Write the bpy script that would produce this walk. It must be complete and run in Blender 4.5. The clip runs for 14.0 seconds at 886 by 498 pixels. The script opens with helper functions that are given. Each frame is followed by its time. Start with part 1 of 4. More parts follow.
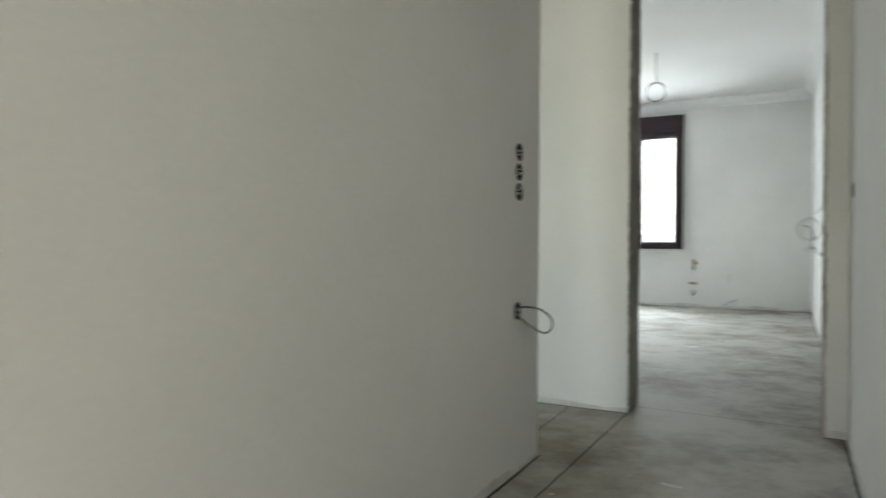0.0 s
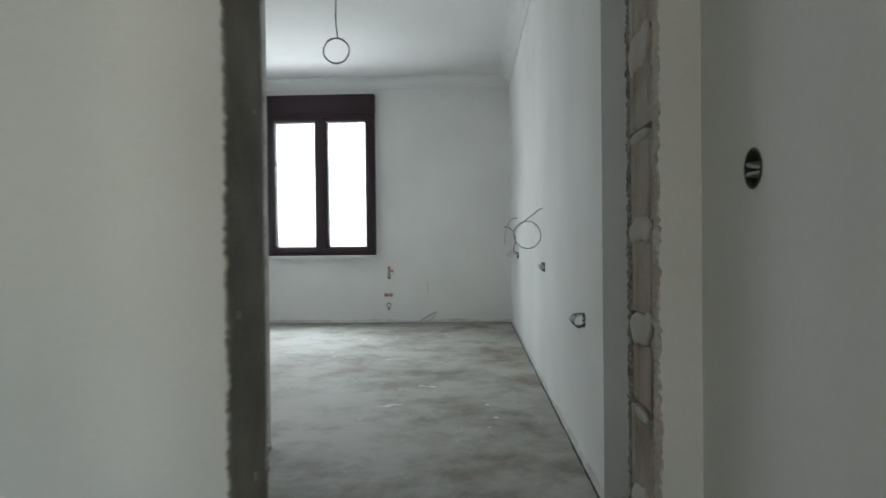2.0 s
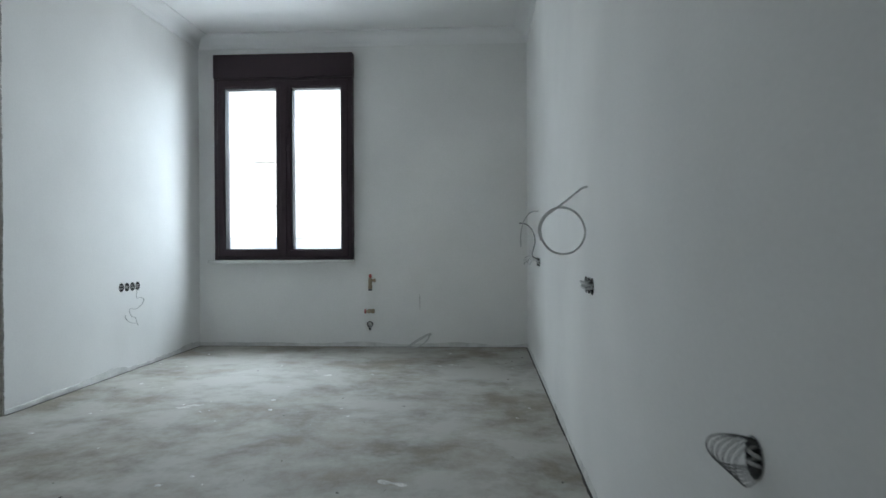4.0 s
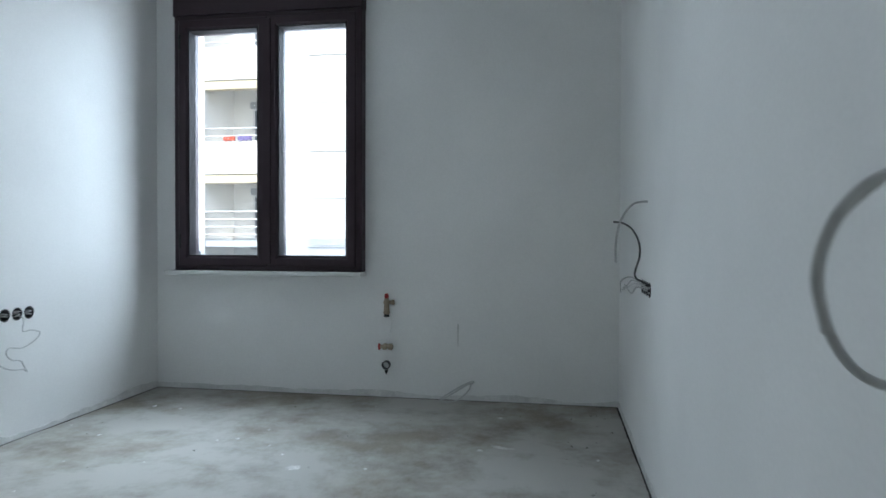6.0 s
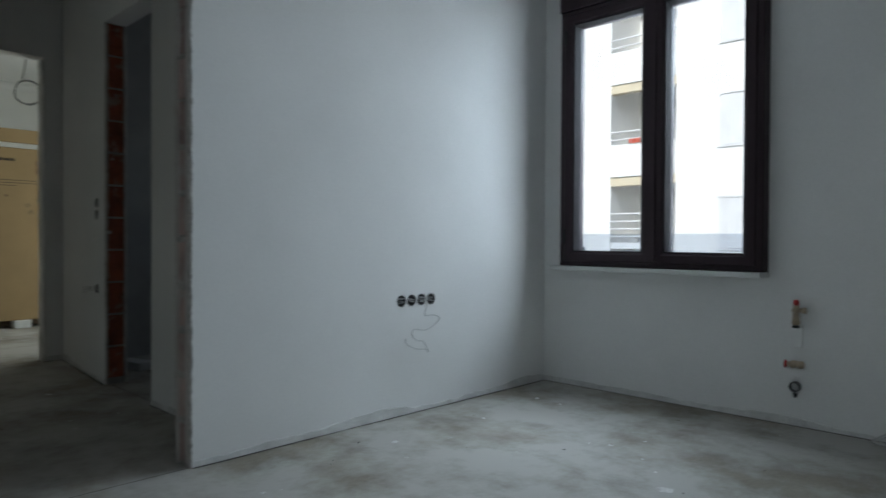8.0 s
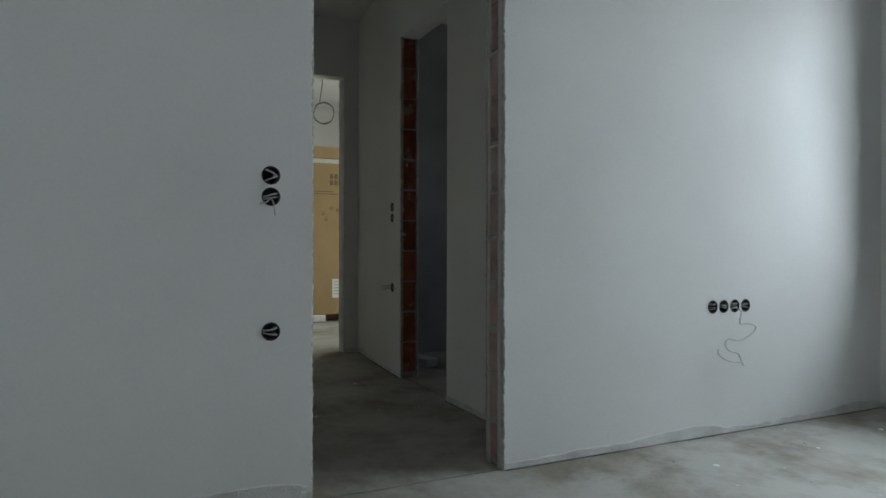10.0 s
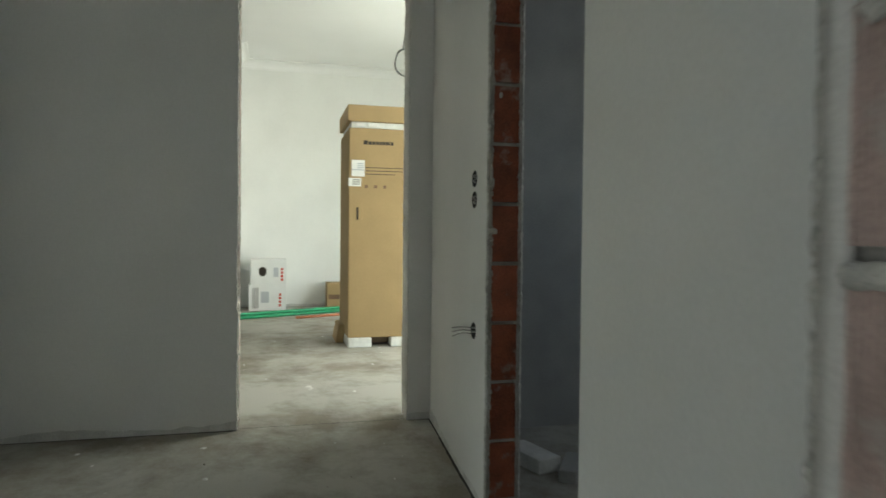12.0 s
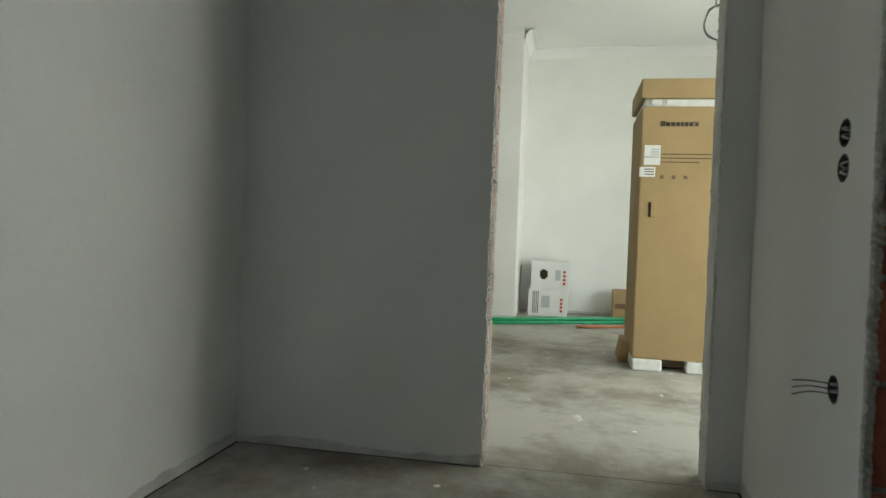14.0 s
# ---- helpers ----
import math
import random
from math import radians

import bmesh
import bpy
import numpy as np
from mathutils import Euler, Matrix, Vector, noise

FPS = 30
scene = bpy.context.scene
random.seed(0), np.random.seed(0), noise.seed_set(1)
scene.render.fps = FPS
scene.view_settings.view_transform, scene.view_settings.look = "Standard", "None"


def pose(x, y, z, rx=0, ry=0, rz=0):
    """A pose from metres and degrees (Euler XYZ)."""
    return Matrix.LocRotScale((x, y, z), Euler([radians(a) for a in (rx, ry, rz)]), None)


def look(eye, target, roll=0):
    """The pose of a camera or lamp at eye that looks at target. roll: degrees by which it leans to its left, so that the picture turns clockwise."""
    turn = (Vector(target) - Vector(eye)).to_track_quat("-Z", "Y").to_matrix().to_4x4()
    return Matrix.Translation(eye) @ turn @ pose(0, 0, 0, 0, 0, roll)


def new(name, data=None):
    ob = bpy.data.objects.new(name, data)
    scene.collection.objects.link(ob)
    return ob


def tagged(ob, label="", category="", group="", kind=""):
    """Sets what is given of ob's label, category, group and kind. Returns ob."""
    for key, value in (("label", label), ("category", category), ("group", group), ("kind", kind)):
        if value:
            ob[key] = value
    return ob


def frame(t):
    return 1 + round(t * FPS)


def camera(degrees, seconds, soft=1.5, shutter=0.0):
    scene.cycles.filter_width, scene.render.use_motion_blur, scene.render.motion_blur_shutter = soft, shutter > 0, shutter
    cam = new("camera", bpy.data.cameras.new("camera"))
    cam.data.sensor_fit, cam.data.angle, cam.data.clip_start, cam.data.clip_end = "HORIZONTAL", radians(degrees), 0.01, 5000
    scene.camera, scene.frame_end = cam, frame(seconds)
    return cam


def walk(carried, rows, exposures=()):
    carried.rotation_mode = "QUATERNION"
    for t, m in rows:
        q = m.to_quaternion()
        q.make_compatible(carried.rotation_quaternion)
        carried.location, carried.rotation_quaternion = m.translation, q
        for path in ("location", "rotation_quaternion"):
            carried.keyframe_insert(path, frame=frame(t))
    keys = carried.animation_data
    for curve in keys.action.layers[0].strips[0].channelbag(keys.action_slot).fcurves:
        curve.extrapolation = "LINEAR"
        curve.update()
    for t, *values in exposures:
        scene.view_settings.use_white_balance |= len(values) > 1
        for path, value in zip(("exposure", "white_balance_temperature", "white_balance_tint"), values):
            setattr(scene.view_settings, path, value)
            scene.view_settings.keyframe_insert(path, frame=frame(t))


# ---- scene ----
cam = camera(68.0, 14.0, shutter=0.4)
PATH = [
    (0, (-0.24, -2.923, 0.802), (-1.175, -1.155, 0.794), 0.4),
    (0.5, (-0.407, -2.558, 0.803), (-0.887, -0.616, 0.797), -0.3),
    (1, (-0.454, -2.114, 0.806), (-0.747, -0.136, 0.797), -1.0),
    (1.5, (-0.469, -1.506, 0.878), (-0.679, 0.483, 0.861), -0.6),
    (2, (-0.457, -0.947, 0.922), (-0.542, 1.051, 0.902), -0.6),
    (2.5, (-0.402, -0.455, 0.917), (-0.429, 1.545, 0.9), -0.5),
    (3, (-0.379, -0.069, 0.911), (-0.417, 1.93, 0.896), -0.5),
    (5.5, (-0.43, 2.156, 0.946), (-0.719, 4.135, 0.933), 0.2),
    (6, (-0.38, 2.63, 0.995), (-0.714, 4.601, 0.963), 0.2),
    (6.5, (-0.371, 3.044, 1.009), (-0.788, 5.0, 0.983), 0.4),
    (7, (-0.39, 3.194, 1.018), (-1.069, 5.075, 0.987), 0.2),
    (7.5, (-0.443, 3.119, 0.95), (-1.593, 4.755, 0.936), 0.2),
    (8, (-0.365, 2.939, 0.944), (-1.76, 4.372, 0.918), 0.3),
    (8.5, (-0.338, 2.698, 0.912), (-1.912, 3.932, 0.898), 0.6),
    (9, (-0.318, 2.603, 0.900), (-2.030, 3.637, 0.892), 0.6),
    (11.5, (-2.170, 3.494, 0.951), (-4.050, 4.177, 0.922), 0.2),
    (12, (-2.695, 3.735, 0.966), (-4.632, 4.232, 0.927), 0.6),
    (12.5, (-2.945, 3.852, 0.965), (-4.927, 4.118, 0.922), 0.5),
    (13, (-3.038, 3.928, 0.939), (-5.03, 3.754, 0.898), 0.6),
    (13.5, (-3.172, 3.916, 0.923), (-5.133, 3.522, 0.88), 1.1),
    (14, (-3.457, 3.872, 0.926), (-5.421, 3.495, 0.88), 2.1),
]
EXPOSURES = [(0.0, 1.72, 7000, 8), (0.5, 1.64, 7000, 8), (1.0, 1.5, 7000, 8), (1.5, 1.22, 6900, 8), (2.0, 1.08, 6800, 8), (2.5, 0.95, 6650, 8), (3.0, 0.9, 6550, 8), (5.5, 0.48, 6200, 8),
             (6.0, 0.6, 6100, 8), (6.5, 0.68, 6100, 8), (7.0, 0.64, 6100, 8), (7.5, 0.12, 6150, 8), (8.0, -0.14, 6250, 8), (8.5, -0.36, 6350, 8), (9.0, -0.36, 6400, 8), (11.0, 0.75, 6850, 7),
             (11.5, 1.0, 6900, 6), (12.0, 1.6, 6750, 4), (12.5, 1.8, 6650, 4), (13.0, 1.55, 6650, 4), (14.0, 1.36, 6650, 4)]
walk(cam, [(t, look(eye, goal, roll)) for t, eye, goal, roll in PATH], EXPOSURES)

# ---- world and light ----
world = bpy.data.worlds.new("sky")
scene.world = world
world.use_nodes = True
wn = world.node_tree.nodes
sky = wn.new("ShaderNodeTexSky")
sky.sky_type, sky.sun_disc = "NISHITA", False
sky.sun_elevation, sky.sun_rotation = radians(44), radians(174.4)
world.node_tree.links.new(sky.outputs[0], wn["Background"].inputs[0])
wn["Background"].inputs[1].default_value = 0.15

sun = new("sun", bpy.data.lights.new("sun", "SUN"))
sun.data.energy, sun.data.angle, sun.data.color = 5.0, radians(0.5), (1.0, 0.975, 0.94)
sun.matrix_world = look((1.5, -15.3, 15), (0, 0, 0))


def window_light(name, y, x, z, w, h, watts, tone, way=-1, fall=0.0):
    """Area lamp at an opening, mostly for sky light, shining into the rooms (towards -y, or +y); fall: how far it leans
    down.
    """
    ob = new(name, bpy.data.lights.new(name, "AREA"))
    ob.data.shape, ob.data.size, ob.data.size_y = "RECTANGLE", w, h
    ob.data.energy, ob.data.color = watts, tone
    ob.matrix_world = look((x, y, z), (x, y + way, z - fall))
    return ob


window_light("sky_light_room", 7.45, -2.15, 2.60, 1.9, 1.6, 120, (0.74, 0.875, 1.0), fall=0.95)
# added lamp standing in for light thrown back by the sunlit house opposite
window_light("facade_bounce_room", 6.95, -2.15, 1.50, 1.2, 1.4, 30, (0.82, 0.91, 1.0))
window_light("sky_light_living", 6.70, -8.15, 1.4, 3.5, 2.3, 36, (0.95, 1.0, 0.88))
window_light("sky_light_bath", 6.70, -4.6, 1.6, 0.5, 0.7, 1.2, (0.82, 0.90, 1.0))
window_light("sky_light_side_room", -4.1, -2.7, 1.5, 1.8, 1.5, 7, (0.86, 1.0, 0.96), 1)
# fill lamp at an unseen opening, added to brighten the corridor
window_light("fill_light_corridor", -5.1, -0.55, 1.45, 0.8, 1.7, 3.0, (1.0, 0.98, 0.84), 1)


# ---- materials ----
def material(name, base, rough=0.8, metal=0.0, scale=8.0, vary=0.12, grain=0.0, bump=0.15, grain_scale=180.0, stain=None, stain_scale=2.0,
             stain_lo=0.45, stain_hi=0.62, island=0.0, wave=None, swirl=0.0, stain_rough=0.66):
    """A procedural surface: broad mottling, fine grain with relief, and optional stains."""
    m = bpy.data.materials.new(name)
    m.use_nodes = True
    nt = m.node_tree
    n, l = nt.nodes, nt.links
    b = n["Principled BSDF"]
    b.inputs["Roughness"].default_value, b.inputs["Metallic"].default_value = rough, metal
    geo = n.new("ShaderNodeNewGeometry")
    big = n.new("ShaderNodeTexNoise")
    big.inputs["Scale"].default_value, big.inputs["Detail"].default_value = scale, 6
    l.new(geo.outputs["Position"], big.inputs["Vector"])
    ramp = n.new("ShaderNodeMapRange")
    ramp.inputs[1].default_value, ramp.inputs[2].default_value = 0.3, 0.7
    ramp.inputs[3].default_value, ramp.inputs[4].default_value = 1 - vary, 1 + vary
    l.new(big.outputs[0], ramp.inputs[0])
    fine = n.new("ShaderNodeTexNoise")
    fine.inputs["Scale"].default_value, fine.inputs["Detail"].default_value = grain_scale, 4
    l.new(geo.outputs["Position"], fine.inputs["Vector"])
    gr = n.new("ShaderNodeMapRange")
    gr.inputs[1].default_value, gr.inputs[2].default_value = 0.3, 0.7
    gr.inputs[3].default_value, gr.inputs[4].default_value = 1 - grain, 1 + grain
    l.new(fine.outputs[0], gr.inputs[0])
    mul = n.new("ShaderNodeMath")
    mul.operation = "MULTIPLY"
    l.new(ramp.outputs[0], mul.inputs[0]), l.new(gr.outputs[0], mul.inputs[1])
    value = mul.outputs[0]
    if island:
        info = n.new("ShaderNodeObjectInfo")
        ir = n.new("ShaderNodeMapRange")
        ir.inputs[3].default_value, ir.inputs[4].default_value = 1 - island, 1 + island
        l.new(info.outputs["Random"], ir.inputs[0])
        m2 = n.new("ShaderNodeMath")
        m2.operation = "MULTIPLY"
        l.new(value, m2.inputs[0]), l.new(ir.outputs[0], m2.inputs[1])
        value = m2.outputs[0]
    col = n.new("ShaderNodeVectorMath")
    col.operation = "SCALE"
    col.inputs[0].default_value = base
    l.new(value, col.inputs["Scale"])
    out = col.outputs[0]
    if stain:
        sn = n.new("ShaderNodeTexNoise")
        sn.inputs["Scale"].default_value, sn.inputs["Detail"].default_value, sn.inputs["Roughness"].default_value = stain_scale, 9, stain_rough
        sn.inputs["Distortion"].default_value = swirl
        l.new(geo.outputs["Position"], sn.inputs["Vector"])
        sr = n.new("ShaderNodeMapRange")
        sr.inputs[1].default_value, sr.inputs[2].default_value = stain_lo, stain_hi
        l.new(sn.outputs[0], sr.inputs[0])
        mix = n.new("ShaderNodeMix")
        mix.data_type = "RGBA"
        l.new(sr.outputs[0], mix.inputs[0]), l.new(out, mix.inputs[6])
        mix.inputs[7].default_value = (*stain, 1)
        out = mix.outputs[2]
    l.new(out, b.inputs["Base Color"])
    bp = n.new("ShaderNodeBump")
    bp.inputs["Strength"].default_value, bp.inputs["Distance"].default_value = bump, 0.004
    add = n.new("ShaderNodeMath")
    add.operation = "ADD"
    l.new(big.outputs[0], add.inputs[0])
    if wave:
        wv = n.new("ShaderNodeTexWave")
        wv.bands_direction = wave[0]
        wv.inputs["Scale"].default_value, wv.inputs["Distortion"].default_value = wave[1], 0.4
        l.new(geo.outputs["Position"], wv.inputs["Vector"])
        l.new(wv.outputs[1], add.inputs[1])
    else:
        l.new(fine.outputs[0], add.inputs[1])
    l.new(add.outputs[0], bp.inputs["Height"])
    l.new(bp.outputs[0], b.inputs["Normal"])
    return m


M = {
    "plaster": material("white_plaster", (0.84, 0.84, 0.825), 0.9, scale=1.3, vary=0.05, grain=0.02, bump=0.08, grain_scale=90),
    "rough_plaster": material("grey_base_plaster", (0.67, 0.67, 0.65), 0.95, scale=9, vary=0.16, grain=0.10, bump=0.5, grain_scale=140),
    "cement": material("grey_cement_render", (0.33, 0.31, 0.28), 0.95, scale=7, vary=0.25, grain=0.12, bump=0.6, grain_scale=160),
    "bath": material("grey_bath_render", (0.36, 0.36, 0.355), 0.95, scale=3, vary=0.15, grain=0.06, bump=0.3, grain_scale=120),
    "ceiling": material("white_ceiling_paint", (0.86, 0.86, 0.855), 0.9, scale=1.0, vary=0.03, grain=0.01, bump=0.05),
    "floor": material("bare_screed", (0.238, 0.213, 0.170), 0.78, scale=3.4, vary=0.22, grain=0.10, bump=0.22, grain_scale=70, stain=(0.43, 0.418, 0.385), stain_scale=1.25, stain_lo=0.39, stain_hi=0.56, swirl=0.08, stain_rough=0.72),
    "gap": material("dark_gap", (0.05, 0.045, 0.04), 0.95, scale=12, vary=0.4, grain=0.3, bump=0.5),
    "frame": material("dark_brown_lacquer", (0.046, 0.032, 0.038), 0.45, scale=3, vary=0.12, grain=0.05, bump=0.03),
    "sill": material("white_sill_stone", (0.70, 0.70, 0.68), 0.5, scale=6, vary=0.05, bump=0.05),
    "brick": material("red_brick", (0.245, 0.070, 0.034), 0.95, scale=14, vary=0.3, grain=0.2, bump=0.7, grain_scale=150, island=0.18, stain=(0.30, 0.20, 0.16), stain_scale=11, stain_lo=0.57, stain_hi=0.66),
    "pink": material("pink_clay_block", (0.45, 0.335, 0.295), 0.95, scale=9, vary=0.18, grain=0.12, bump=0.6, island=0.12, stain=(0.50, 0.47, 0.43), stain_scale=7, stain_lo=0.50, stain_hi=0.62),
    "dusty_pink": material("dusty_clay_block", (0.47, 0.395, 0.36), 0.95, scale=8, vary=0.2, grain=0.12, bump=0.6, island=0.12, stain=(0.50, 0.48, 0.45), stain_scale=6, stain_lo=0.47, stain_hi=0.60),
    "crumble": material("crumbling_mortar", (0.27, 0.255, 0.225), 0.95, scale=30, vary=0.4, grain=0.3, bump=1.0, grain_scale=120),
    "smeared": material("mortar_smeared_block", (0.54, 0.515, 0.48), 0.95, scale=7, vary=0.12, grain=0.08, bump=0.3, island=0.10, stain=(0.48, 0.41, 0.37), stain_scale=5, stain_lo=0.54, stain_hi=0.64),
    "mortar": material("pale_mortar", (0.46, 0.44, 0.40), 0.95, scale=14, vary=0.25, grain=0.15, bump=0.9),
    "facade": material("white_facade", (0.86, 0.85, 0.82), 0.9, scale=0.6, vary=0.04, bump=0.05),
    "cardboard": material("brown_cardboard", (0.37, 0.258, 0.13), 0.85, scale=3, vary=0.07, grain=0.03, bump=0.06, grain_scale=60),
}
M["frame"].node_tree.nodes["Principled BSDF"].inputs["Specular IOR Level"].default_value = 0.15


# ---- building helpers ----
def box(bm, x0, y0, z0, x1, y1, z1):
    v = [bm.verts.new(p) for p in ((x0, y0, z0), (x1, y0, z0), (x1, y1, z0), (x0, y1, z0), (x0, y0, z1), (x1, y0, z1), (x1, y1, z1), (x0, y1, z1))]
    for f in ((3, 2, 1, 0), (4, 5, 6, 7), (0, 1, 5, 4), (1, 2, 6, 5), (2, 3, 7, 6), (3, 0, 4, 7)):
        bm.faces.new([v[i] for i in f])
    return v


def part(name, bm, mat, parent=None, label="", bevel=0.0, smooth=False):
    """Links a bmesh as one mesh object, under a thing or a part if one is given."""
    if bevel:
        bmesh.ops.bevel(bm, geom=list(bm.edges), offset=bevel, segments=2, affect="EDGES", profile=0.5)
    bmesh.ops.recalc_face_normals(bm, faces=list(bm.faces))
    me = bpy.data.meshes.new(name)
    bm.to_mesh(me)
    bm.free()
    me.materials.append(mat)
    if smooth:
        for p in me.polygons:
            p.use_smooth = True
    ob = new(name, me)
    if parent:
        ob.parent = parent
    if label:
        ob["label"] = label
    return ob


def wall(name, axis, c0, c1, a0, a1, z0, z1, holes=(), mat=None, label="white plastered wall"):
    """An upright slab with rectangular openings. axis: the way its faces look; c: its two faces; a: its run; holes: (a, a, z, z)."""
    cuts = lambda lo, hi, vals: sorted({lo, hi, *[v for v in vals if lo < v < hi]})
    A = cuts(a0, a1, [v for h in holes for v in h[:2]])
    Z = cuts(z0, z1, [v for h in holes for v in h[2:]])
    solid = {}
    for i in range(len(A) - 1):
        for k in range(len(Z) - 1):
            ca, cz = (A[i] + A[i + 1]) / 2, (Z[k] + Z[k + 1]) / 2
            solid[i, k] = not any(h[0] < ca < h[1] and h[2] < cz < h[3] for h in holes)
    bm, made = bmesh.new(), {}

    def vert(c, a, z):
        p = (c, a, z) if axis == "x" else (a, c, z)
        if p not in made:
            made[p] = bm.verts.new(p)
        return made[p]

    for (i, k), s in solid.items():
        if not s:
            continue
        lo, hi, b, t = A[i], A[i + 1], Z[k], Z[k + 1]
        for c in (c0, c1):
            bm.faces.new([vert(c, lo, b), vert(c, hi, b), vert(c, hi, t), vert(c, lo, t)])
        for (di, dk), (p, q) in {(-1, 0): ((lo, b), (lo, t)), (1, 0): ((hi, b), (hi, t)), (0, -1): ((lo, b), (hi, b)), (0, 1): ((lo, t), (hi, t))}.items():
            if not solid.get((i + di, k + dk), False):
                bm.faces.new([vert(c0, *p), vert(c1, *p), vert(c1, *q), vert(c0, *q)])
    ob = part(name, bm, mat or M["plaster"])
    return tagged(ob, label, "wall", kind="structure")


# ---- the plan, in metres ----
H, HL, TOP = 2.815, 3.25, 3.45     # ceilings of the flat and of the living room, underside of the slab
R0, RY = -2.98, 6.615              # room: its left wall and its window wall
WIN = (-2.805, -1.55, 0.786, 2.625)
D1 = (-0.925, -0.11, 0.0, 2.32)   # doorway from the corridor
D2 = (3.37, 4.142, 0.0, 2.34)     # doorway from the room to the hall
D3 = (-4.872, -4.145, 0.0, 2.335)  # doorway from the hall to the bathroom
D4 = (3.567, 4.406, 0.0, 2.325)    # doorway from the hall to the living room
C = 0.04                          # depth of the exposed brick at the jambs
HW, HN, HS = -6.058, 4.452, 2.495  # hall: west, north and south walls
Y1, Y1B = 0.302, 0.545             # faces of the wall with the corridor's doorway
OUT = 6.74                        # outer face of the window wall


def bigger(d, lo=C, hi=C):
    return (d[0] - lo, d[1] + hi, d[2], d[3])


W = {}
for name, axis, c0, c1, a0, a1, holes in (
    ("wall_corridor_left", "x", -1.245, -1.095, -5.0, -0.52, ()),
    ("wall_corridor_right", "x", -0.025, 0.125, -5.0, Y1, ()),
    # this end wall's opening is unseen, added to let fill light in
    ("wall_corridor_end", "y", -5.15, -5.0, -1.245, 0.125, [(-0.95, -0.15, 0.6, 2.3)]),
    ("wall_side_room_south", "y", -4.15, -4.0, -4.35, -1.245, [(-3.6, -1.8, 0.8, 2.3)]),
    ("wall_side_room_west", "x", -4.35, -4.2, -4.0, Y1, ()),
    # second hole: unseen doorway added to pass side-room light towards the hall
    ("wall_door", "y", Y1, Y1B, HW, 0.65, [bigger(D1), (-4.15, -3.25, 0, 2.3)]),
    ("wall_vestibule_left", "x", -1.50, -1.365, Y1B, 1.965, ()),
    ("wall_vestibule_right", "x", 0.50, 0.65, Y1B, 1.36, ()),
    ("wall_vestibule_back", "y", 1.36, 1.51, 0.15, 0.65, ()),
    ("wall_room_south", "y", 1.815, 1.965, R0, -1.50, ()),
    ("wall_room_right", "x", 0.0, 0.15, 1.36, RY, ()),
    ("wall_room_left", "x", R0 - 0.15, R0, 1.815, RY, [bigger(D2)]),
    ("wall_window_side", "y", RY, OUT, -11.9, 0.15, [WIN, (-9.9, -6.4, 0.05, 2.6), (-4.9, -4.3, 1.2, 2.0)]),
    # unseen doorway, added so that more light reaches the hall
    ("wall_hall_south", "y", HS - 0.15, HS, HW, R0 - 0.15, [(-4.6, -3.45, 0, 2.4)]),
    ("wall_hall_north", "y", HN, HN + 0.135, HW, R0 - 0.15, [bigger(D3, C, 0)]),
    ("wall_hall_west", "x", HW - 0.15, HW, -3.2, RY, [bigger(D4)]),
    ("wall_living_back", "x", -11.9, -11.75, -3.2, RY, ()),
    ("wall_living_pier", "x", -11.75, -10.85, -3.2, 3.29, ()),
    ("wall_living_south", "y", -3.35, -3.2, -11.9, HW, ()),
):
    W[name] = wall(name, axis, c0, c1, a0, a1, 0, TOP, holes)
# the hall's north wall runs out of square towards the west wall
LEAN = 0.085


def skew(x):
    return HN + LEAN * max(0.0, D3[0] - C - x) / (D3[0] - C - HW)


for v in W["wall_hall_north"].data.vertices:
    if v.co.y < HN + 0.05:
        v.co.y = skew(v.co.x)
for name, c0, c1 in (("wall_bath_west", HW, -5.80), ("wall_bath_east", -3.15, R0 - 0.15)):
    W[name] = wall(name, "x", c0, c1, HN + 0.135, RY, 0, TOP, mat=M["bath"], label="grey cement-rendered bathroom wall")
wall("wall_bath_side", "y", HN + 0.135, HN + 0.140, -5.80, D3[0] - C, 0, TOP, mat=M["bath"], label="grey cement-rendered bathroom wall")


def slab(name, mat, label, category, *b):
    bm = bmesh.new()
    box(bm, *b)
    return tagged(part(name, bm, mat), label, category, kind="structure")


slab("floor", M["floor"], "bare grey cement screed floor with pale blotches", "floor", -11.9, -5.15, -0.25, 0.65, OUT, 0)
slab("ceiling", M["ceiling"], "flat white painted ceiling", "ceiling", HW, -5.15, H, 0.65, RY, H + 0.2)
slab("ceiling_living", M["ceiling"], "flat white painted living room ceiling", "ceiling", -11.75, -3.2, HL, HW - 0.15, RY, HL + 0.15)
# the roof slab is never in view; it blocks sunlight from above
slab("roof_slab", M["bath"], "unseen grey concrete slab keeping the sun out of the flat", "slab", -11.9, -5.15, TOP, 0.65, OUT, TOP + 0.3)
slab("lower_storeys", M["facade"], "white rendered storeys below the flat", "building", -11.88, -5.13, -6.5, 0.63, OUT - 0.02, -0.26)


# ---- round holes cut into the walls for electrical boxes ----
def ring_of(bm, centre, u, v, r, n=20):
    return [bm.verts.new(Vector(centre) + Vector(u) * r * math.cos(2 * math.pi * i / n) + Vector(v) * r * math.sin(2 * math.pi * i / n)) for i in range(n)]


def tunnel(bm, rings, close=True):
    for a, b in zip(rings, rings[1:]):
        for i in range(len(a)):
            j = (i + 1) % len(a)
            bm.faces.new((a[i], a[j], b[j], b[i]))
    if close:
        bm.faces.new(rings[0][::-1]), bm.faces.new(rings[-1])


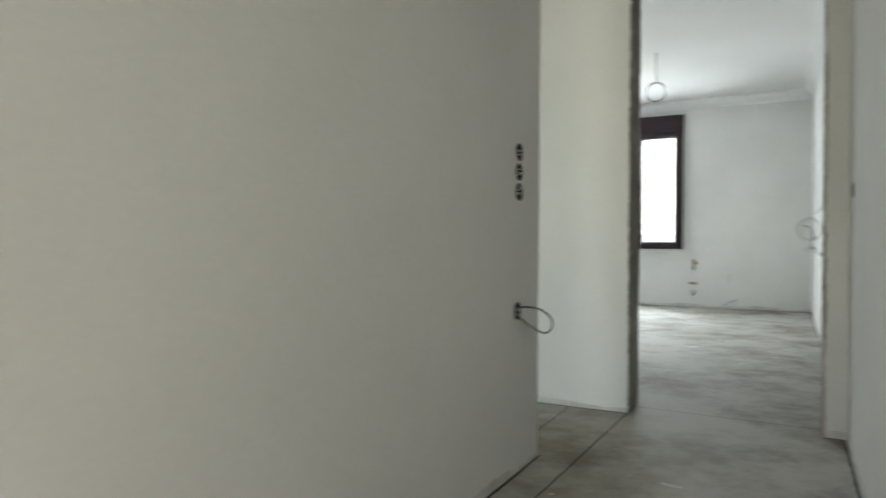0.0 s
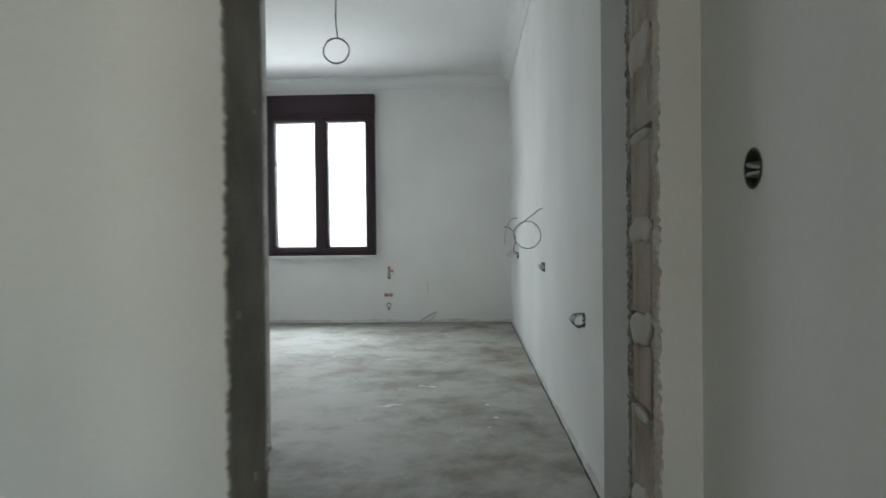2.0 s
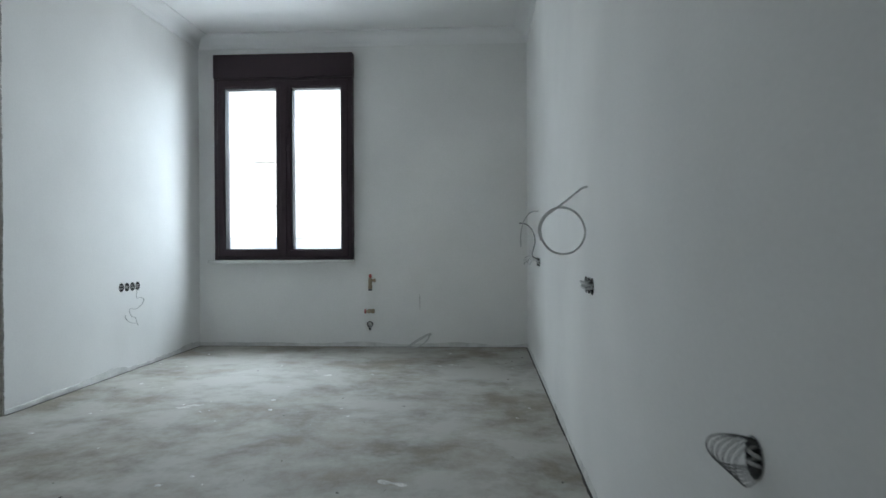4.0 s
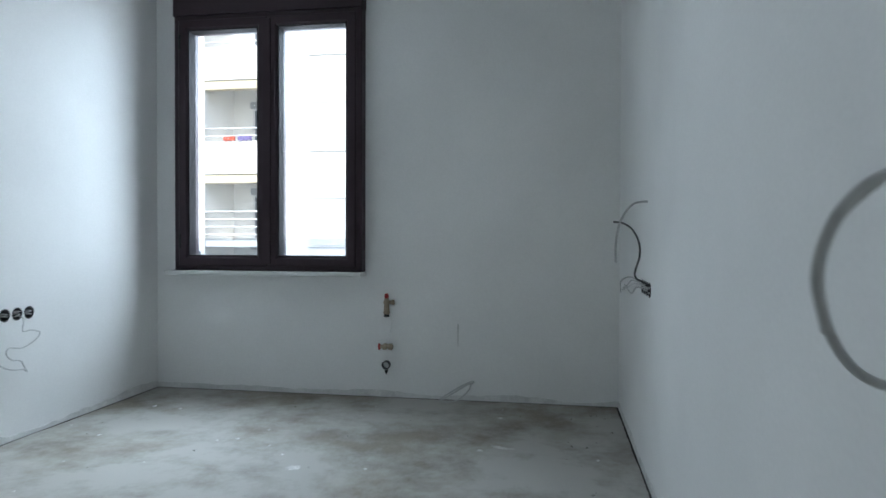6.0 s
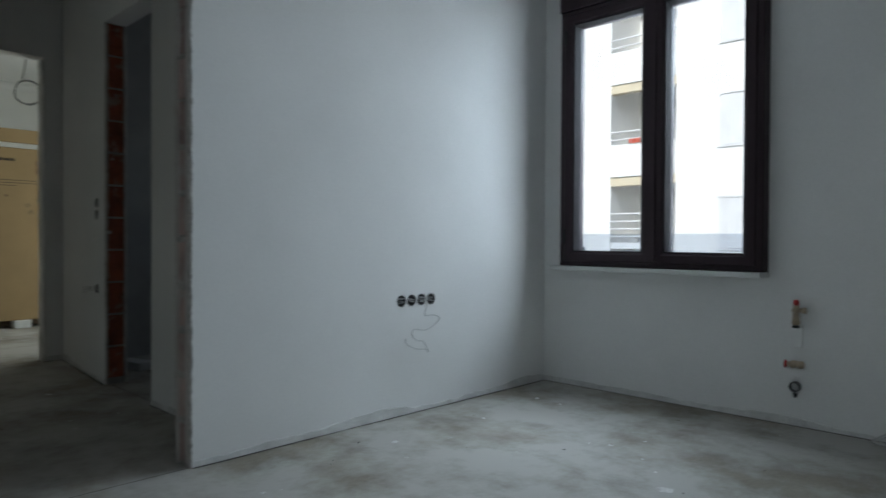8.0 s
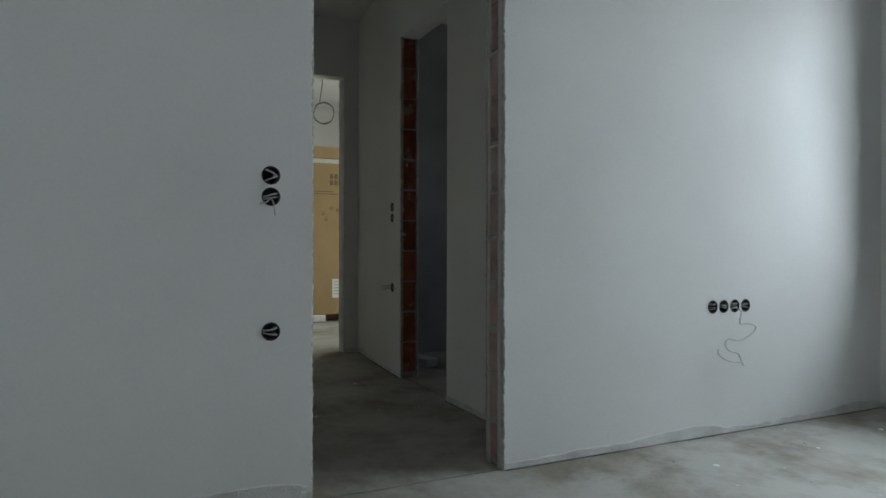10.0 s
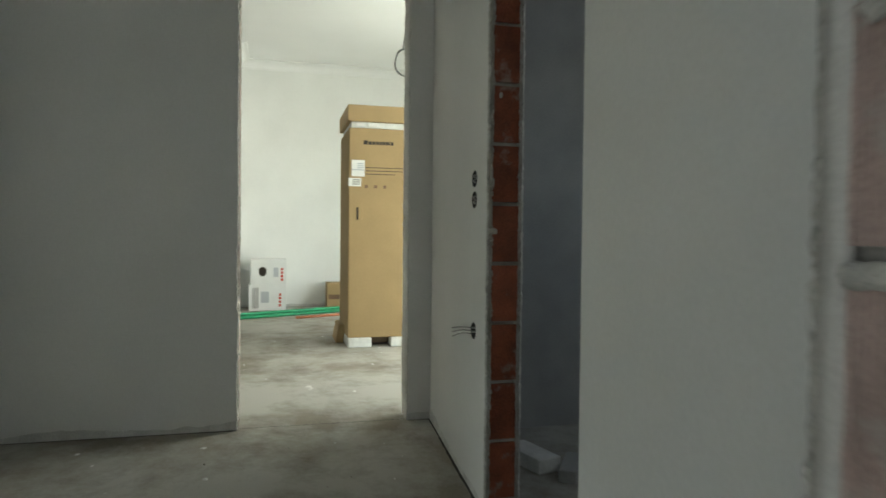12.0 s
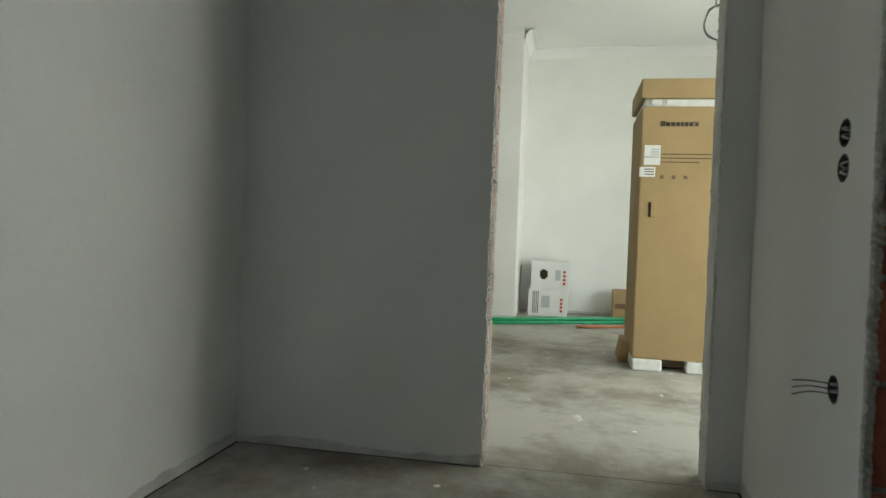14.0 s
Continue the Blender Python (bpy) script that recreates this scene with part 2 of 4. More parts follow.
def carve(ob, axis, face, side, spots, r=0.030, depth=0.05):
    """Cuts round pockets into a wall at spots (a, z) on its face; side: the way the face looks."""
    bm = bmesh.new()
    u, v = ((0, 1, 0), (0, 0, 1)) if axis == "x" else ((1, 0, 0), (0, 0, 1))
    for a, z in spots:
        ends = []
        for off in (0.02, -depth):
            c = face + side * off
            ends.append(ring_of(bm, (c, a, z) if axis == "x" else (a, c, z), u, v, r))
        tunnel(bm, ends)
    bmesh.ops.recalc_face_normals(bm, faces=list(bm.faces))
    me = bpy.data.meshes.new("cutter")
    bm.to_mesh(me)
    bm.free()
    cut = new("cutter", me)
    mod = ob.modifiers.new("holes", "BOOLEAN")
    mod.object, mod.operation, mod.solver = cut, "DIFFERENCE", "EXACT"
    bpy.context.view_layer.update()
    done = bpy.data.meshes.new_from_object(ob.evaluated_get(bpy.context.evaluated_depsgraph_get()))
    ob.modifiers.clear()
    ob.data = done
    bpy.data.objects.remove(cut)
    bpy.data.meshes.remove(me)


M["box_plastic"] = material("dark_box_plastic", (0.055, 0.055, 0.057), 0.6, scale=40, vary=0.3, grain=0.1, bump=0.2)
M["wire"] = material("pale_grey_cable", (0.52, 0.52, 0.51), 0.5, scale=30, vary=0.1, bump=0.05)
M["dark_wire"] = material("dark_grey_cable", (0.10, 0.10, 0.10), 0.5, scale=30, vary=0.15, bump=0.05)


def smooth_line(points, steps=8):
    """A curve through the points, as more points."""
    p = [Vector(q) for q in points]
    p = [2 * p[0] - p[1]] + p + [2 * p[-1] - p[-2]]
    out = []
    for i in range(1, len(p) - 2):
        a, b, c, d = p[i - 1:i + 3]
        for k in range(steps):
            t = k / steps
            out.append(0.5 * (2 * b + (c - a) * t + (2 * a - 5 * b + 4 * c - d) * t * t + (3 * b - a - 3 * c + d) * t ** 3))
    return out + [p[-2]]


def tube(bm, points, r, n=7, steps=8):
    line = smooth_line(points, steps)
    rings, u = [], None
    for i, q in enumerate(line):
        d = (line[min(i + 1, len(line) - 1)] - line[max(i - 1, 0)]).normalized()
        u = (u - d * u.dot(d)).normalized() if u else d.orthogonal().normalized()
        v = d.cross(u)
        rings.append(ring_of(bm, q, u, v, r, n))
    tunnel(bm, rings)


def cable(name, lines, r, mat, label, category="cable", parent=None):
    bm = bmesh.new()
    for pts in lines:
        tube(bm, pts, r)
    ob = part(name, bm, mat, parent, smooth=True)
    return ob if parent else tagged(ob, label, category)


def wall_box(axis, face, side, a, z, label, seed, r=0.030, stubs=2, group="", spread=0.9):
    """A sunken round electrical box: cup, rim and curled wire ends."""
    rng = random.Random(seed)
    P = (lambda c, aa, zz: (face + side * c, aa, zz)) if axis == "x" else (lambda c, aa, zz: (aa, face + side * c, zz))
    u, v = ((0, 1, 0), (0, 0, 1)) if axis == "x" else ((1, 0, 0), (0, 0, 1))
    root = tagged(new("electrical_box"), label, "electrical box", group)
    root.location = P(-0.04, a, z)
    bm = bmesh.new()
    rings = [ring_of(bm, Vector(P(c, a, z)) - root.location, u, v, q) for c, q in
             ((0.0015, r + 0.002), (0.003, r - 0.001), (0.001, r - 0.0025), (-0.042, r - 0.003))]
    tunnel(bm, rings, close=False)
    bm.faces.new(rings[-1])
    part("cup", bm, M["box_plastic"], root)
    for k in range(stubs):
        bm, o, t = bmesh.new(), (k - (stubs - 1) / 2) * 0.55 * r + rng.uniform(-0.15, 0.15) * r, rng.uniform(-spread, spread)
        pts = [Vector(P(c, a + q * r, z + o + t * q * r)) - root.location for c, q in ((-0.038, -0.6), (-0.012, -0.8), (0.003, -0.25), (0.005, 0.3), (-0.014, 0.8), (-0.038, 0.55))]
        tube(bm, pts, 0.0029, 6, 4)
        part("wire_end", bm, M["wire"], root, "short pale wire loop", smooth=True)
    return root


BOXES = (
    ("wall_corridor_left", "x", -1.095, 1, [(-0.733, 1.139), (-0.733, 1.068), (-0.733, 0.997), (-0.74, 0.575)]),
    ("wall_corridor_right", "x", -0.025, -1, [(0.075, 1.03)]),
    ("wall_room_left", "x", R0, 1, [(3.22, 1.148), (3.22, 1.075), (3.22, 0.612), (5.307, 0.617), (5.381, 0.617), (5.455, 0.617), (5.529, 0.617)]),
    ("wall_room_right", "x", 0.0, -1, [(3.302, 0.760), (3.232, 0.760), (3.162, 0.760), (5.37, 0.79), (5.44, 0.79), (5.51, 0.79), (5.58, 0.79), (1.74, 0.60)]),
    ("wall_hall_north", "y", skew(-5.05), -1, [(-5.056, 1.182), (-5.056, 1.104), (-5.05, 0.612)]),
)
for name, axis, face, side, spots in BOXES:
    carve(W[name], axis, face, side, spots)
    for i, (a, z) in enumerate(spots):
        wall_box(axis, face, side, a, z, "sunken dark round electrical box with loose wires in the wall", int(a * 1000) + i, spread=0.3 if a > 5 else 0.5, group="electrical boxes in " + name[5:].replace("_", " ") + " wall")


M["edge"] = material("broken_plaster", (0.60, 0.59, 0.565), 0.95, scale=22, vary=0.25, grain=0.2, bump=1.0, grain_scale=110)


# ---- doorway jambs: blocks, mortar and torn plaster edges ----
def jamb(wall_ob, axis, c0, c1, edge, s, top, kind, course, seed, wide=False):
    """The broken end of a wall at a doorway. edge: where the opening begins; s: +1 if the opening lies towards +a."""
    rng = random.Random(seed)
    P = (lambda a, c, z: (c, a, z)) if axis == "x" else (lambda a, c, z: (a, c, z))
    root = edge - s * C

    def solid(bm, a0, a1, b0, b1, z0, z1):
        p, q = P(a0, b0, z0), P(a1, b1, z1)
        return box(bm, *[min(x) for x in zip(p, q)], *[max(x) for x in zip(p, q)])

    skin = 0.014
    if kind in ("cement", "plaster"):
        bm, n, mcols = bmesh.new(), 90, 9
        g = [[bm.verts.new(P(edge - s * (0.005 + 0.005 * noise.noise((j * 0.5, k * 0.2, seed))), c0 + skin * 0.6 + (c1 - c0 - 1.2 * skin) * j / (mcols - 1), top * k / n))
              for j in range(mcols)] for k in range(n + 1)]
        for k in range(n):
            for j in range(mcols - 1):
                bm.faces.new((g[k][j], g[k][j + 1], g[k + 1][j + 1], g[k + 1][j]))
        for j in (0, mcols - 1):
            back = [bm.verts.new(P(root, c0 + skin * 0.6 + (c1 - c0 - 1.2 * skin) * j / (mcols - 1), top * k / n)) for k in range(n + 1)]
            for k in range(n):
                bm.faces.new((g[k][j], g[k + 1][j], back[k + 1], back[k]))
        part("cement_face", bm, M["rough_plaster" if kind == "plaster" else "cement"], wall_ob, "rough pale plaster on the door jamb" if kind == "plaster" else "rough grey-brown cement on the door jamb", smooth=True)
    else:
        bm = bmesh.new()
        solid(bm, root, edge - s * (0.022 if wide else 0.014), c0 + skin, c1 - skin, 0, top)
        part("mortar_bed", bm, M["cement" if wide or kind == "red" else "mortar"], wall_ob)
        # one block, its face grooved from top to bottom for clay blocks, then shared by all courses
        bm = bmesh.new()
        d0, d1, hgt = c0 + skin + 0.004, c1 - skin - (0.030 if wide else 0.004), course - 0.014
        if kind == "pink":
            prof, k = [(root - edge, d0), (0, d0)], 26 if wide else 11
            r0, r1 = (d0, d1) if wide else (d0 + 0.2 * (d1 - d0), d1 - 0.2 * (d1 - d0))
            for j in range(k):
                y = r0 + (r1 - r0) * (j + 0.25) / k
                wgr = (r1 - r0) / k * 0.5
                dep = (s * 0.003 if j in (4, 19) else -s * (0.0035 if j in (5, 18) else 0.0012)) if wide else -s * 0.003
                prof += [(0, y), (dep, y + wgr * 0.3), (dep, y + wgr * 0.7), (0, y + wgr)]
            prof += [(0, d1), (root - edge, d1)]
        else:
            b = 0.004
            prof = [(root - edge, d0), (-s * b, d0), (0, d0 + b), (0, d1 - b), (-s * b, d1), (root - edge, d1)]
        rows = [[bm.verts.new(P(a, c, z)) for a, c in prof] for z in (0, hgt)]
        for j in range(len(prof)):
            i = (j + 1) % len(prof)
            bm.faces.new((rows[0][j], rows[0][i], rows[1][i], rows[1][j]))
        bm.faces.new(rows[0][::-1]), bm.faces.new(rows[1])
        bmesh.ops.recalc_face_normals(bm, faces=list(bm.faces))
        me = bpy.data.meshes.new("brick")
        bm.to_mesh(me)
        bm.free()
        me.materials.append(M["dusty_pink" if wide else "pink" if kind == "pink" else "brick"])
        z = 0.043 if kind == "red" else 0.012
        while z + hgt < top:
            b = new("brick", me)
            b.parent = wall_ob
            b.location = P(edge - s * rng.uniform(0.0, 0.006), rng.uniform(-0.002, 0.002), z)
            z += course
        # mortar wiped over the joints in uneven blots, thin at their rims
        if kind == "pink":
            bm = bmesh.new()
            z = course
            while z < top - 0.05:
                big = wide and rng.random() < 0.6
                if big or rng.random() < 0.75:
                    m0 = d0 + (d1 - d0) * rng.uniform(0, 0.12 if big else 0.3)
                    m1 = d1 - (d1 - d0) * rng.uniform(0, 0.05 if big else 0.3)
                    up_h, dn_h = (rng.uniform(0.012, 0.05), rng.uniform(0.015, 0.06)) if big else (rng.uniform(0.006, 0.02), rng.uniform(0.006, 0.02))
                    tilt, n = rng.uniform(-0.12, 0.12) if big else 0.0, 36
                    rows = []
                    for k in range(n + 1):
                        c, swell = m0 + (m1 - m0) * k / n, min(1, 6 * k / n, 6 * (1 - k / n)) ** 0.5
                        hi = up_h * swell * (0.8 + 0.3 * noise.noise((c * 14, z * 9, seed)) + 0.22 * noise.noise((c * 80, z * 9, seed)))
                        lo = dn_h * swell * (0.8 + 0.35 * noise.noise((c * 12, z * 7, seed + 5)) + 0.22 * noise.noise((c * 80, z * 7, seed)))
                        zm = z - 0.007 + tilt * (c - (m0 + m1) / 2)
                        thick = 0.0030 + 0.0005 * noise.noise((c * 40, z * 30, seed))
                        rows.append([bm.verts.new(P(edge + s * d, c, zz)) for d, zz in
                                     ((-0.002, zm + hi + 0.001), (0.0018, zm + hi * 0.97), (thick, zm + hi * 0.5), (thick, zm - lo * 0.5), (0.0018, zm - lo * 0.97), (-0.002, zm - lo - 0.001))])
                    for p, q in zip(rows, rows[1:]):
                        for j in range(5):
                            bm.faces.new((p[j], p[j + 1], q[j + 1], q[j]))
                z += course
            part("mortar_smear", bm, M["smeared" if wide else "mortar"], wall_ob, "pale mortar wiped over the joints", smooth=True)
        if kind == "pink" and not wide and s < 0:
            for c_in, c_out in ((r0, d0), (r1, d1)):
                bm, n = bmesh.new(), int(top / 0.012)
                rows = []
                for k in range(n + 1):
                    z = top * k / n
                    rag = 0.0035 * noise.noise((z * 9, seed, c_in * 7)) + 0.002 * noise.noise((z * 60, seed, c_in * 7))
                    mid, far = 0.0028 + 0.0012 * noise.noise((z * 25, seed, 3)), c_in + rag
                    rows.append([bm.verts.new(P(edge + s * d, c, z)) for d, c in ((-0.006, far), (mid, far + (c_out - c_in) * 0.12), (mid + 0.001, (far + c_out) / 2), (mid - 0.001, c_out), (-0.008, c_out))])
                for p, q in zip(rows, rows[1:]):
                    for j in range(4):
                        bm.faces.new((p[j], p[j + 1], q[j + 1], q[j]))
                part("mortar_band", bm, M["smeared"], wall_ob, "pale mortar band beside the ribbed clay", smooth=True)
        # crumbling mortar between the blocks and the plaster on both sides
        for c_in, c_out in ((d0 + (0.006 if wide else 0.008), c0 + 0.004), (d1 - (0.002 if wide else 0.008), c1 - 0.004)):
            bm, n, across = bmesh.new(), int(top / 0.006), 5
            soft_side = wide and c_out < c_in
            rows = []
            for k in range(n + 1):
                z = top * k / n
                ragged = 0.006 * noise.noise((z * 17, seed, c_in)) + 0.004 * noise.noise((z * 70, seed, c_in))
                row = []
                for j in range(across):
                    c = c_in + ragged * (1 if c_in > c_out else -1) * (1 - j / across) + (c_out - c_in) * j / (across - 1)
                    deep = 0.003 - (0.003 if soft_side else 0.011) * abs(noise.noise((z * 45, c * 160, seed))) - 0.004 * rng.random() - (0.010 if j in (0, across - 1) else 0)
                    row.append(bm.verts.new(P(edge + s * deep, c, z)))
                rows.append(row)
            for p, q in zip(rows, rows[1:]):
                for j in range(across - 1):
                    bm.faces.new((p[j], p[j + 1], q[j + 1], q[j]))
            part("mortar_edge", bm, M["smeared" if soft_side else "crumble" if wide else "mortar" if kind == "pink" else "cement"], wall_ob, "crumbling mortar beside the blocks")
    # torn plaster edges on both faces
    for face, inn in ((c0, 1), (c1, -1)):
        bm = bmesh.new()
        n = int(top / 0.008)
        lines = []
        for k in range(n + 1):
            z = top * k / n
            jag = -0.006 + 0.004 * noise.noise((z * 3.1, seed, face)) + 0.004 * noise.noise((z * 19, seed, face)) + 0.0035 * max(0, noise.noise((z * 61, seed, face))) + 0.003 * rng.uniform(-1, 1)
            a = edge + s * (0.001 + jag)
            lines.append([bm.verts.new(P(*q, z)) for q in ((root, face), (a - s * 0.003, face), (a, face + inn * 0.005), (a - s * 0.004, face + inn * skin), (root, face + inn * skin))])
        for p, q in zip(lines, lines[1:]):
            for j in range(4):
                bm.faces.new((p[j], p[j + 1], q[j + 1], q[j])).material_index = 1 if j else 0
        part("plaster_edge", bm, M["plaster"], wall_ob, "torn edge of the white plaster").data.materials.append(M["edge"])


jamb(W["wall_door"], "y", Y1, Y1B, D1[0], 1, D1[3], "cement", 0.19, 3)
jamb(W["wall_door"], "y", Y1, Y1B, D1[1], -1, D1[3], "pink", 0.19, 4, True)
jamb(W["wall_room_left"], "x", R0 - 0.15, R0, D2[0], 1, D2[3], "pink", 0.19, 5)
jamb(W["wall_room_left"], "x", R0 - 0.15, R0, D2[1], -1, D2[3], "pink", 0.19, 6)
jamb(W["wall_hall_north"], "y", HN, HN + 0.135, D3[0], 1, D3[3], "red", 0.209, 7)
jamb(W["wall_hall_west"], "x", HW - 0.15, HW, D4[0], 1, D4[3], "pink", 0.19, 8)
jamb(W["wall_hall_west"], "x", HW - 0.15, HW, D4[1], -1, D4[3], "plaster", 0.19, 9)


# ---- foot of the walls: a rough grey band and the open joint to the screed ----
def foot(axis, face0, side, a0, a1, seed, face1=None, high=0.042):
    P = (lambda a, c, z: (c, a, z)) if axis == "x" else (lambda a, c, z: (a, c, z))
    n = max(2, int(abs(a1 - a0) / 0.02))
    bm, lo, hi, hb = bmesh.new(), [], [], []
    for k in range(n + 1):
        a = a0 + (a1 - a0) * k / n
        face = face0 + ((face1 or face0) - face0) * k / n
        h = high * (0.75 + 0.8 * noise.noise((a * 2.3, seed, 0)) + 0.25 * noise.noise((a * 14, seed, 1)))
        t = 0.0025 + 0.0015 * noise.noise((a * 9, seed, 4))
        lo.append(bm.verts.new(P(a, face + side * (t + 0.002), 0.001)))
        hi.append(bm.verts.new(P(a, face + side * t, max(h, 0.012))))
        hb.append(bm.verts.new(P(a, face, max(h, 0.012) + 0.003)))
    for k in range(n):
        bm.faces.new((lo[k], lo[k + 1], hi[k + 1], hi[k]))
        bm.faces.new((hi[k], hi[k + 1], hb[k + 1], hb[k]))
    tagged(part("baseboard_plaster", bm, M["rough_plaster"]), "rough grey unpainted plaster at the foot of a wall", "wall base", kind="structure")
    bm, p, q = bmesh.new(), [], []
    for k in range(n + 1):
        a = a0 + (a1 - a0) * k / n
        face = face0 + ((face1 or face0) - face0) * k / n
        w = 0.009 + 0.008 * noise.noise((a * 3, seed, 7)) + 0.005 * noise.noise((a * 23, seed, 8))
        p.append(bm.verts.new(P(a, face + side * 0.003, 0.0025)))
        q.append(bm.verts.new(P(a, face + side * (0.004 + max(w, 0.0012)), 0.0015)))
    for k in range(n):
        bm.faces.new((p[k], p[k + 1], q[k + 1], q[k]))
    tagged(part("floor_joint", bm, M["gap"]), "dark open joint between the screed and a wall", "joint", kind="structure")


FEET = (("y", RY, -1, R0, 0.0), ("x", R0, 1, 1.965, D2[0] - 0.01), ("x", R0, 1, D2[1] + 0.01, RY), ("x", 0.0, -1, 1.36, RY), ("y", 1.965, 1, R0, -1.365),
        ("x", -1.365, 1, Y1B, 1.965), ("y", 1.36, -1, 0.0, 0.5), ("y", Y1, -1, -2.6, D1[0] - 0.01), ("y", Y1, -1, D1[1] + 0.01, -0.025),
        ("x", -0.025, -1, -4.9, Y1), ("x", -1.095, 1, -4.9, -0.52), ("y", HN + LEAN, -1, HW, D3[0] - 0.01, HN), ("y", HN, -1, D3[1], R0 - 0.15),
        ("x", HW, 1, HS, D4[0] - 0.01), ("x", HW, 1, D4[1] + 0.01, HN + LEAN), ("y", HS, 1, HW, -4.6), ("x", -11.75, 1, 3.3, 6.5), ("x", -10.85, 1, 0.5, 3.29))
for i, (axis, face, side, a0, a1, *end) in enumerate(FEET):
    foot(axis, face, side, a0, a1, i * 3.7, *end)


def crack(name, x0, y0, x1, y1, w, seed, label):
    """A thin saw-cut or joint in the screed."""
    d = Vector((x1 - x0, y1 - y0, 0))
    s = Vector((-d.y, d.x, 0)).normalized()
    n = int(d.length / 0.02)
    bm, p, q = bmesh.new(), [], []
    for k in range(n + 1):
        c = Vector((x0, y0, 0.0015)) + d * (k / n) + s * 0.004 * noise.noise((k * 0.11, seed, 0))
        ww = w * (0.7 + 0.7 * abs(noise.noise((k * 0.4, seed, 2))))
        p.append(bm.verts.new(c + s * ww / 2)), q.append(bm.verts.new(c - s * ww / 2))
    for k in range(n):
        bm.faces.new((p[k], p[k + 1], q[k + 1], q[k]))
    tagged(part(name, bm, M["gap"]), label, "joint", kind="structure")


JOINT = "thin dark joint cut in the screed"
crack("floor_joint", -0.96, -1.4, -0.932, 0.31, 0.008, 1, JOINT)
crack("floor_joint", -1.205, -0.5, -1.218, Y1, 0.006, 2, JOINT)
crack("floor_joint", D1[0], 0.46, D1[1], 0.43, 0.006, 3, JOINT)
crack("floor_joint", R0 - 0.01, D2[0], R0 - 0.01, D2[1], 0.006, 4, JOINT)
crack("floor_joint", HW - 0.02, D4[0], HW - 0.02, D4[1], 0.006, 5, JOINT)
crack("floor_joint", D3[0], HN + 0.03, D3[1], HN + 0.03, 0.006, 6, JOINT)


# ---- cornice round the room and the living room ----
def cornice(axis, face, side, a0, a1, top, size=0.115):
    P = (lambda a, c, z: (c, a, z)) if axis == "x" else (lambda a, c, z: (a, c, z))
    prof = [(0.0, -size), (0.010, -size), (0.013, -size + 0.012)]
    for k in range(7):
        t = math.pi / 2 * k / 6
        prof.append((0.015 + (size - 0.03) * (1 - math.cos(t)), -size + 0.016 + (size - 0.03) * math.sin(t)))
    prof += [(size, -0.012), (size, 0.0)]
    bm = bmesh.new()
    ends = [[bm.verts.new(P(a, face + side * c, top + z)) for c, z in prof] for a in (a0, a1)]
    for j in range(len(prof) - 1):
        bm.faces.new((ends[0][j], ends[0][j + 1], ends[1][j + 1], ends[1][j]))
    tagged(part("cornice", bm, M["ceiling"]), "plain white coved plaster cornice under the ceiling", "cornice", kind="structure")


cornice("y", RY, -1, R0, 0.0, H)
cornice("x", R0, 1, 1.965, RY, H)
cornice("x", 0.0, -1, 1.36, RY, H)
cornice("x", -11.75, 1, 3.29, 6.5, HL)
cornice("y", 3.29, 1, -11.75, -10.85, HL)
cornice("x", -10.85, 1, 0.0, 3.29, HL)

# ---- the room's window ----
def glass(name, tint, gloss=1.0):
    """Thin clear pane: see-through, with a Fresnel gloss."""
    m = bpy.data.materials.new(name)
    m.use_nodes = True
    n, l = m.node_tree.nodes, m.node_tree.links
    n.remove(n["Principled BSDF"])
    clear, shine, mix, fr = n.new("ShaderNodeBsdfTransparent"), n.new("ShaderNodeBsdfGlossy"), n.new("ShaderNodeMixShader"), n.new("ShaderNodeFresnel")
    clear.inputs[0].default_value = (*tint, 1)
    shine.inputs["Roughness"].default_value = 0.02
    fr.inputs[0].default_value = 1.45
    l.new(fr.outputs[0], mix.inputs[0]), l.new(clear.outputs[0], mix.inputs[1]), l.new(shine.outputs[0], mix.inputs[2])
    l.new(mix.outputs[0], n["Material Output"].inputs[0])
    return m


M["glass"] = glass("clear_glass", (0.96, 0.97, 0.97))
M["guard"] = glass("tinted_glass", (0.80, 0.83, 0.87))
M["black"] = material("black_metal", (0.02, 0.02, 0.022), 0.45, scale=12, vary=0.2, bump=0.05)
M["seal"] = material("black_rubber_seal", (0.02, 0.018, 0.02), 0.8, scale=12, vary=0.2, bump=0.05)
M["seal"].node_tree.nodes["Principled BSDF"].inputs["Specular IOR Level"].default_value = 0.15


def loop_frame(bm, x0, x1, z0, z1, y0, y1, w, chamfer=0.006):
    """A mitred rectangular frame; y0 is its room side, w its face width, inner and outer edges eased on the room side."""
    prof = [(0, y1), (0, y0 + chamfer), (chamfer, y0), (w - chamfer * 2, y0), (w, y0 + chamfer * 2.2), (w, y1)]
    rings = []
    for sx, sz in ((0, 0), (1, 0), (1, 1), (0, 1)):
        rings.append([bm.verts.new(((x1 - d) if sx else (x0 + d), y, (z1 - d) if sz else (z0 + d))) for d, y in prof])
    for i in range(4):
        a, b = rings[i], rings[(i + 1) % 4]
        for j in range(len(prof)):
            k = (j + 1) % len(prof)
            bm.faces.new((a[j], b[j], b[k], a[k]))


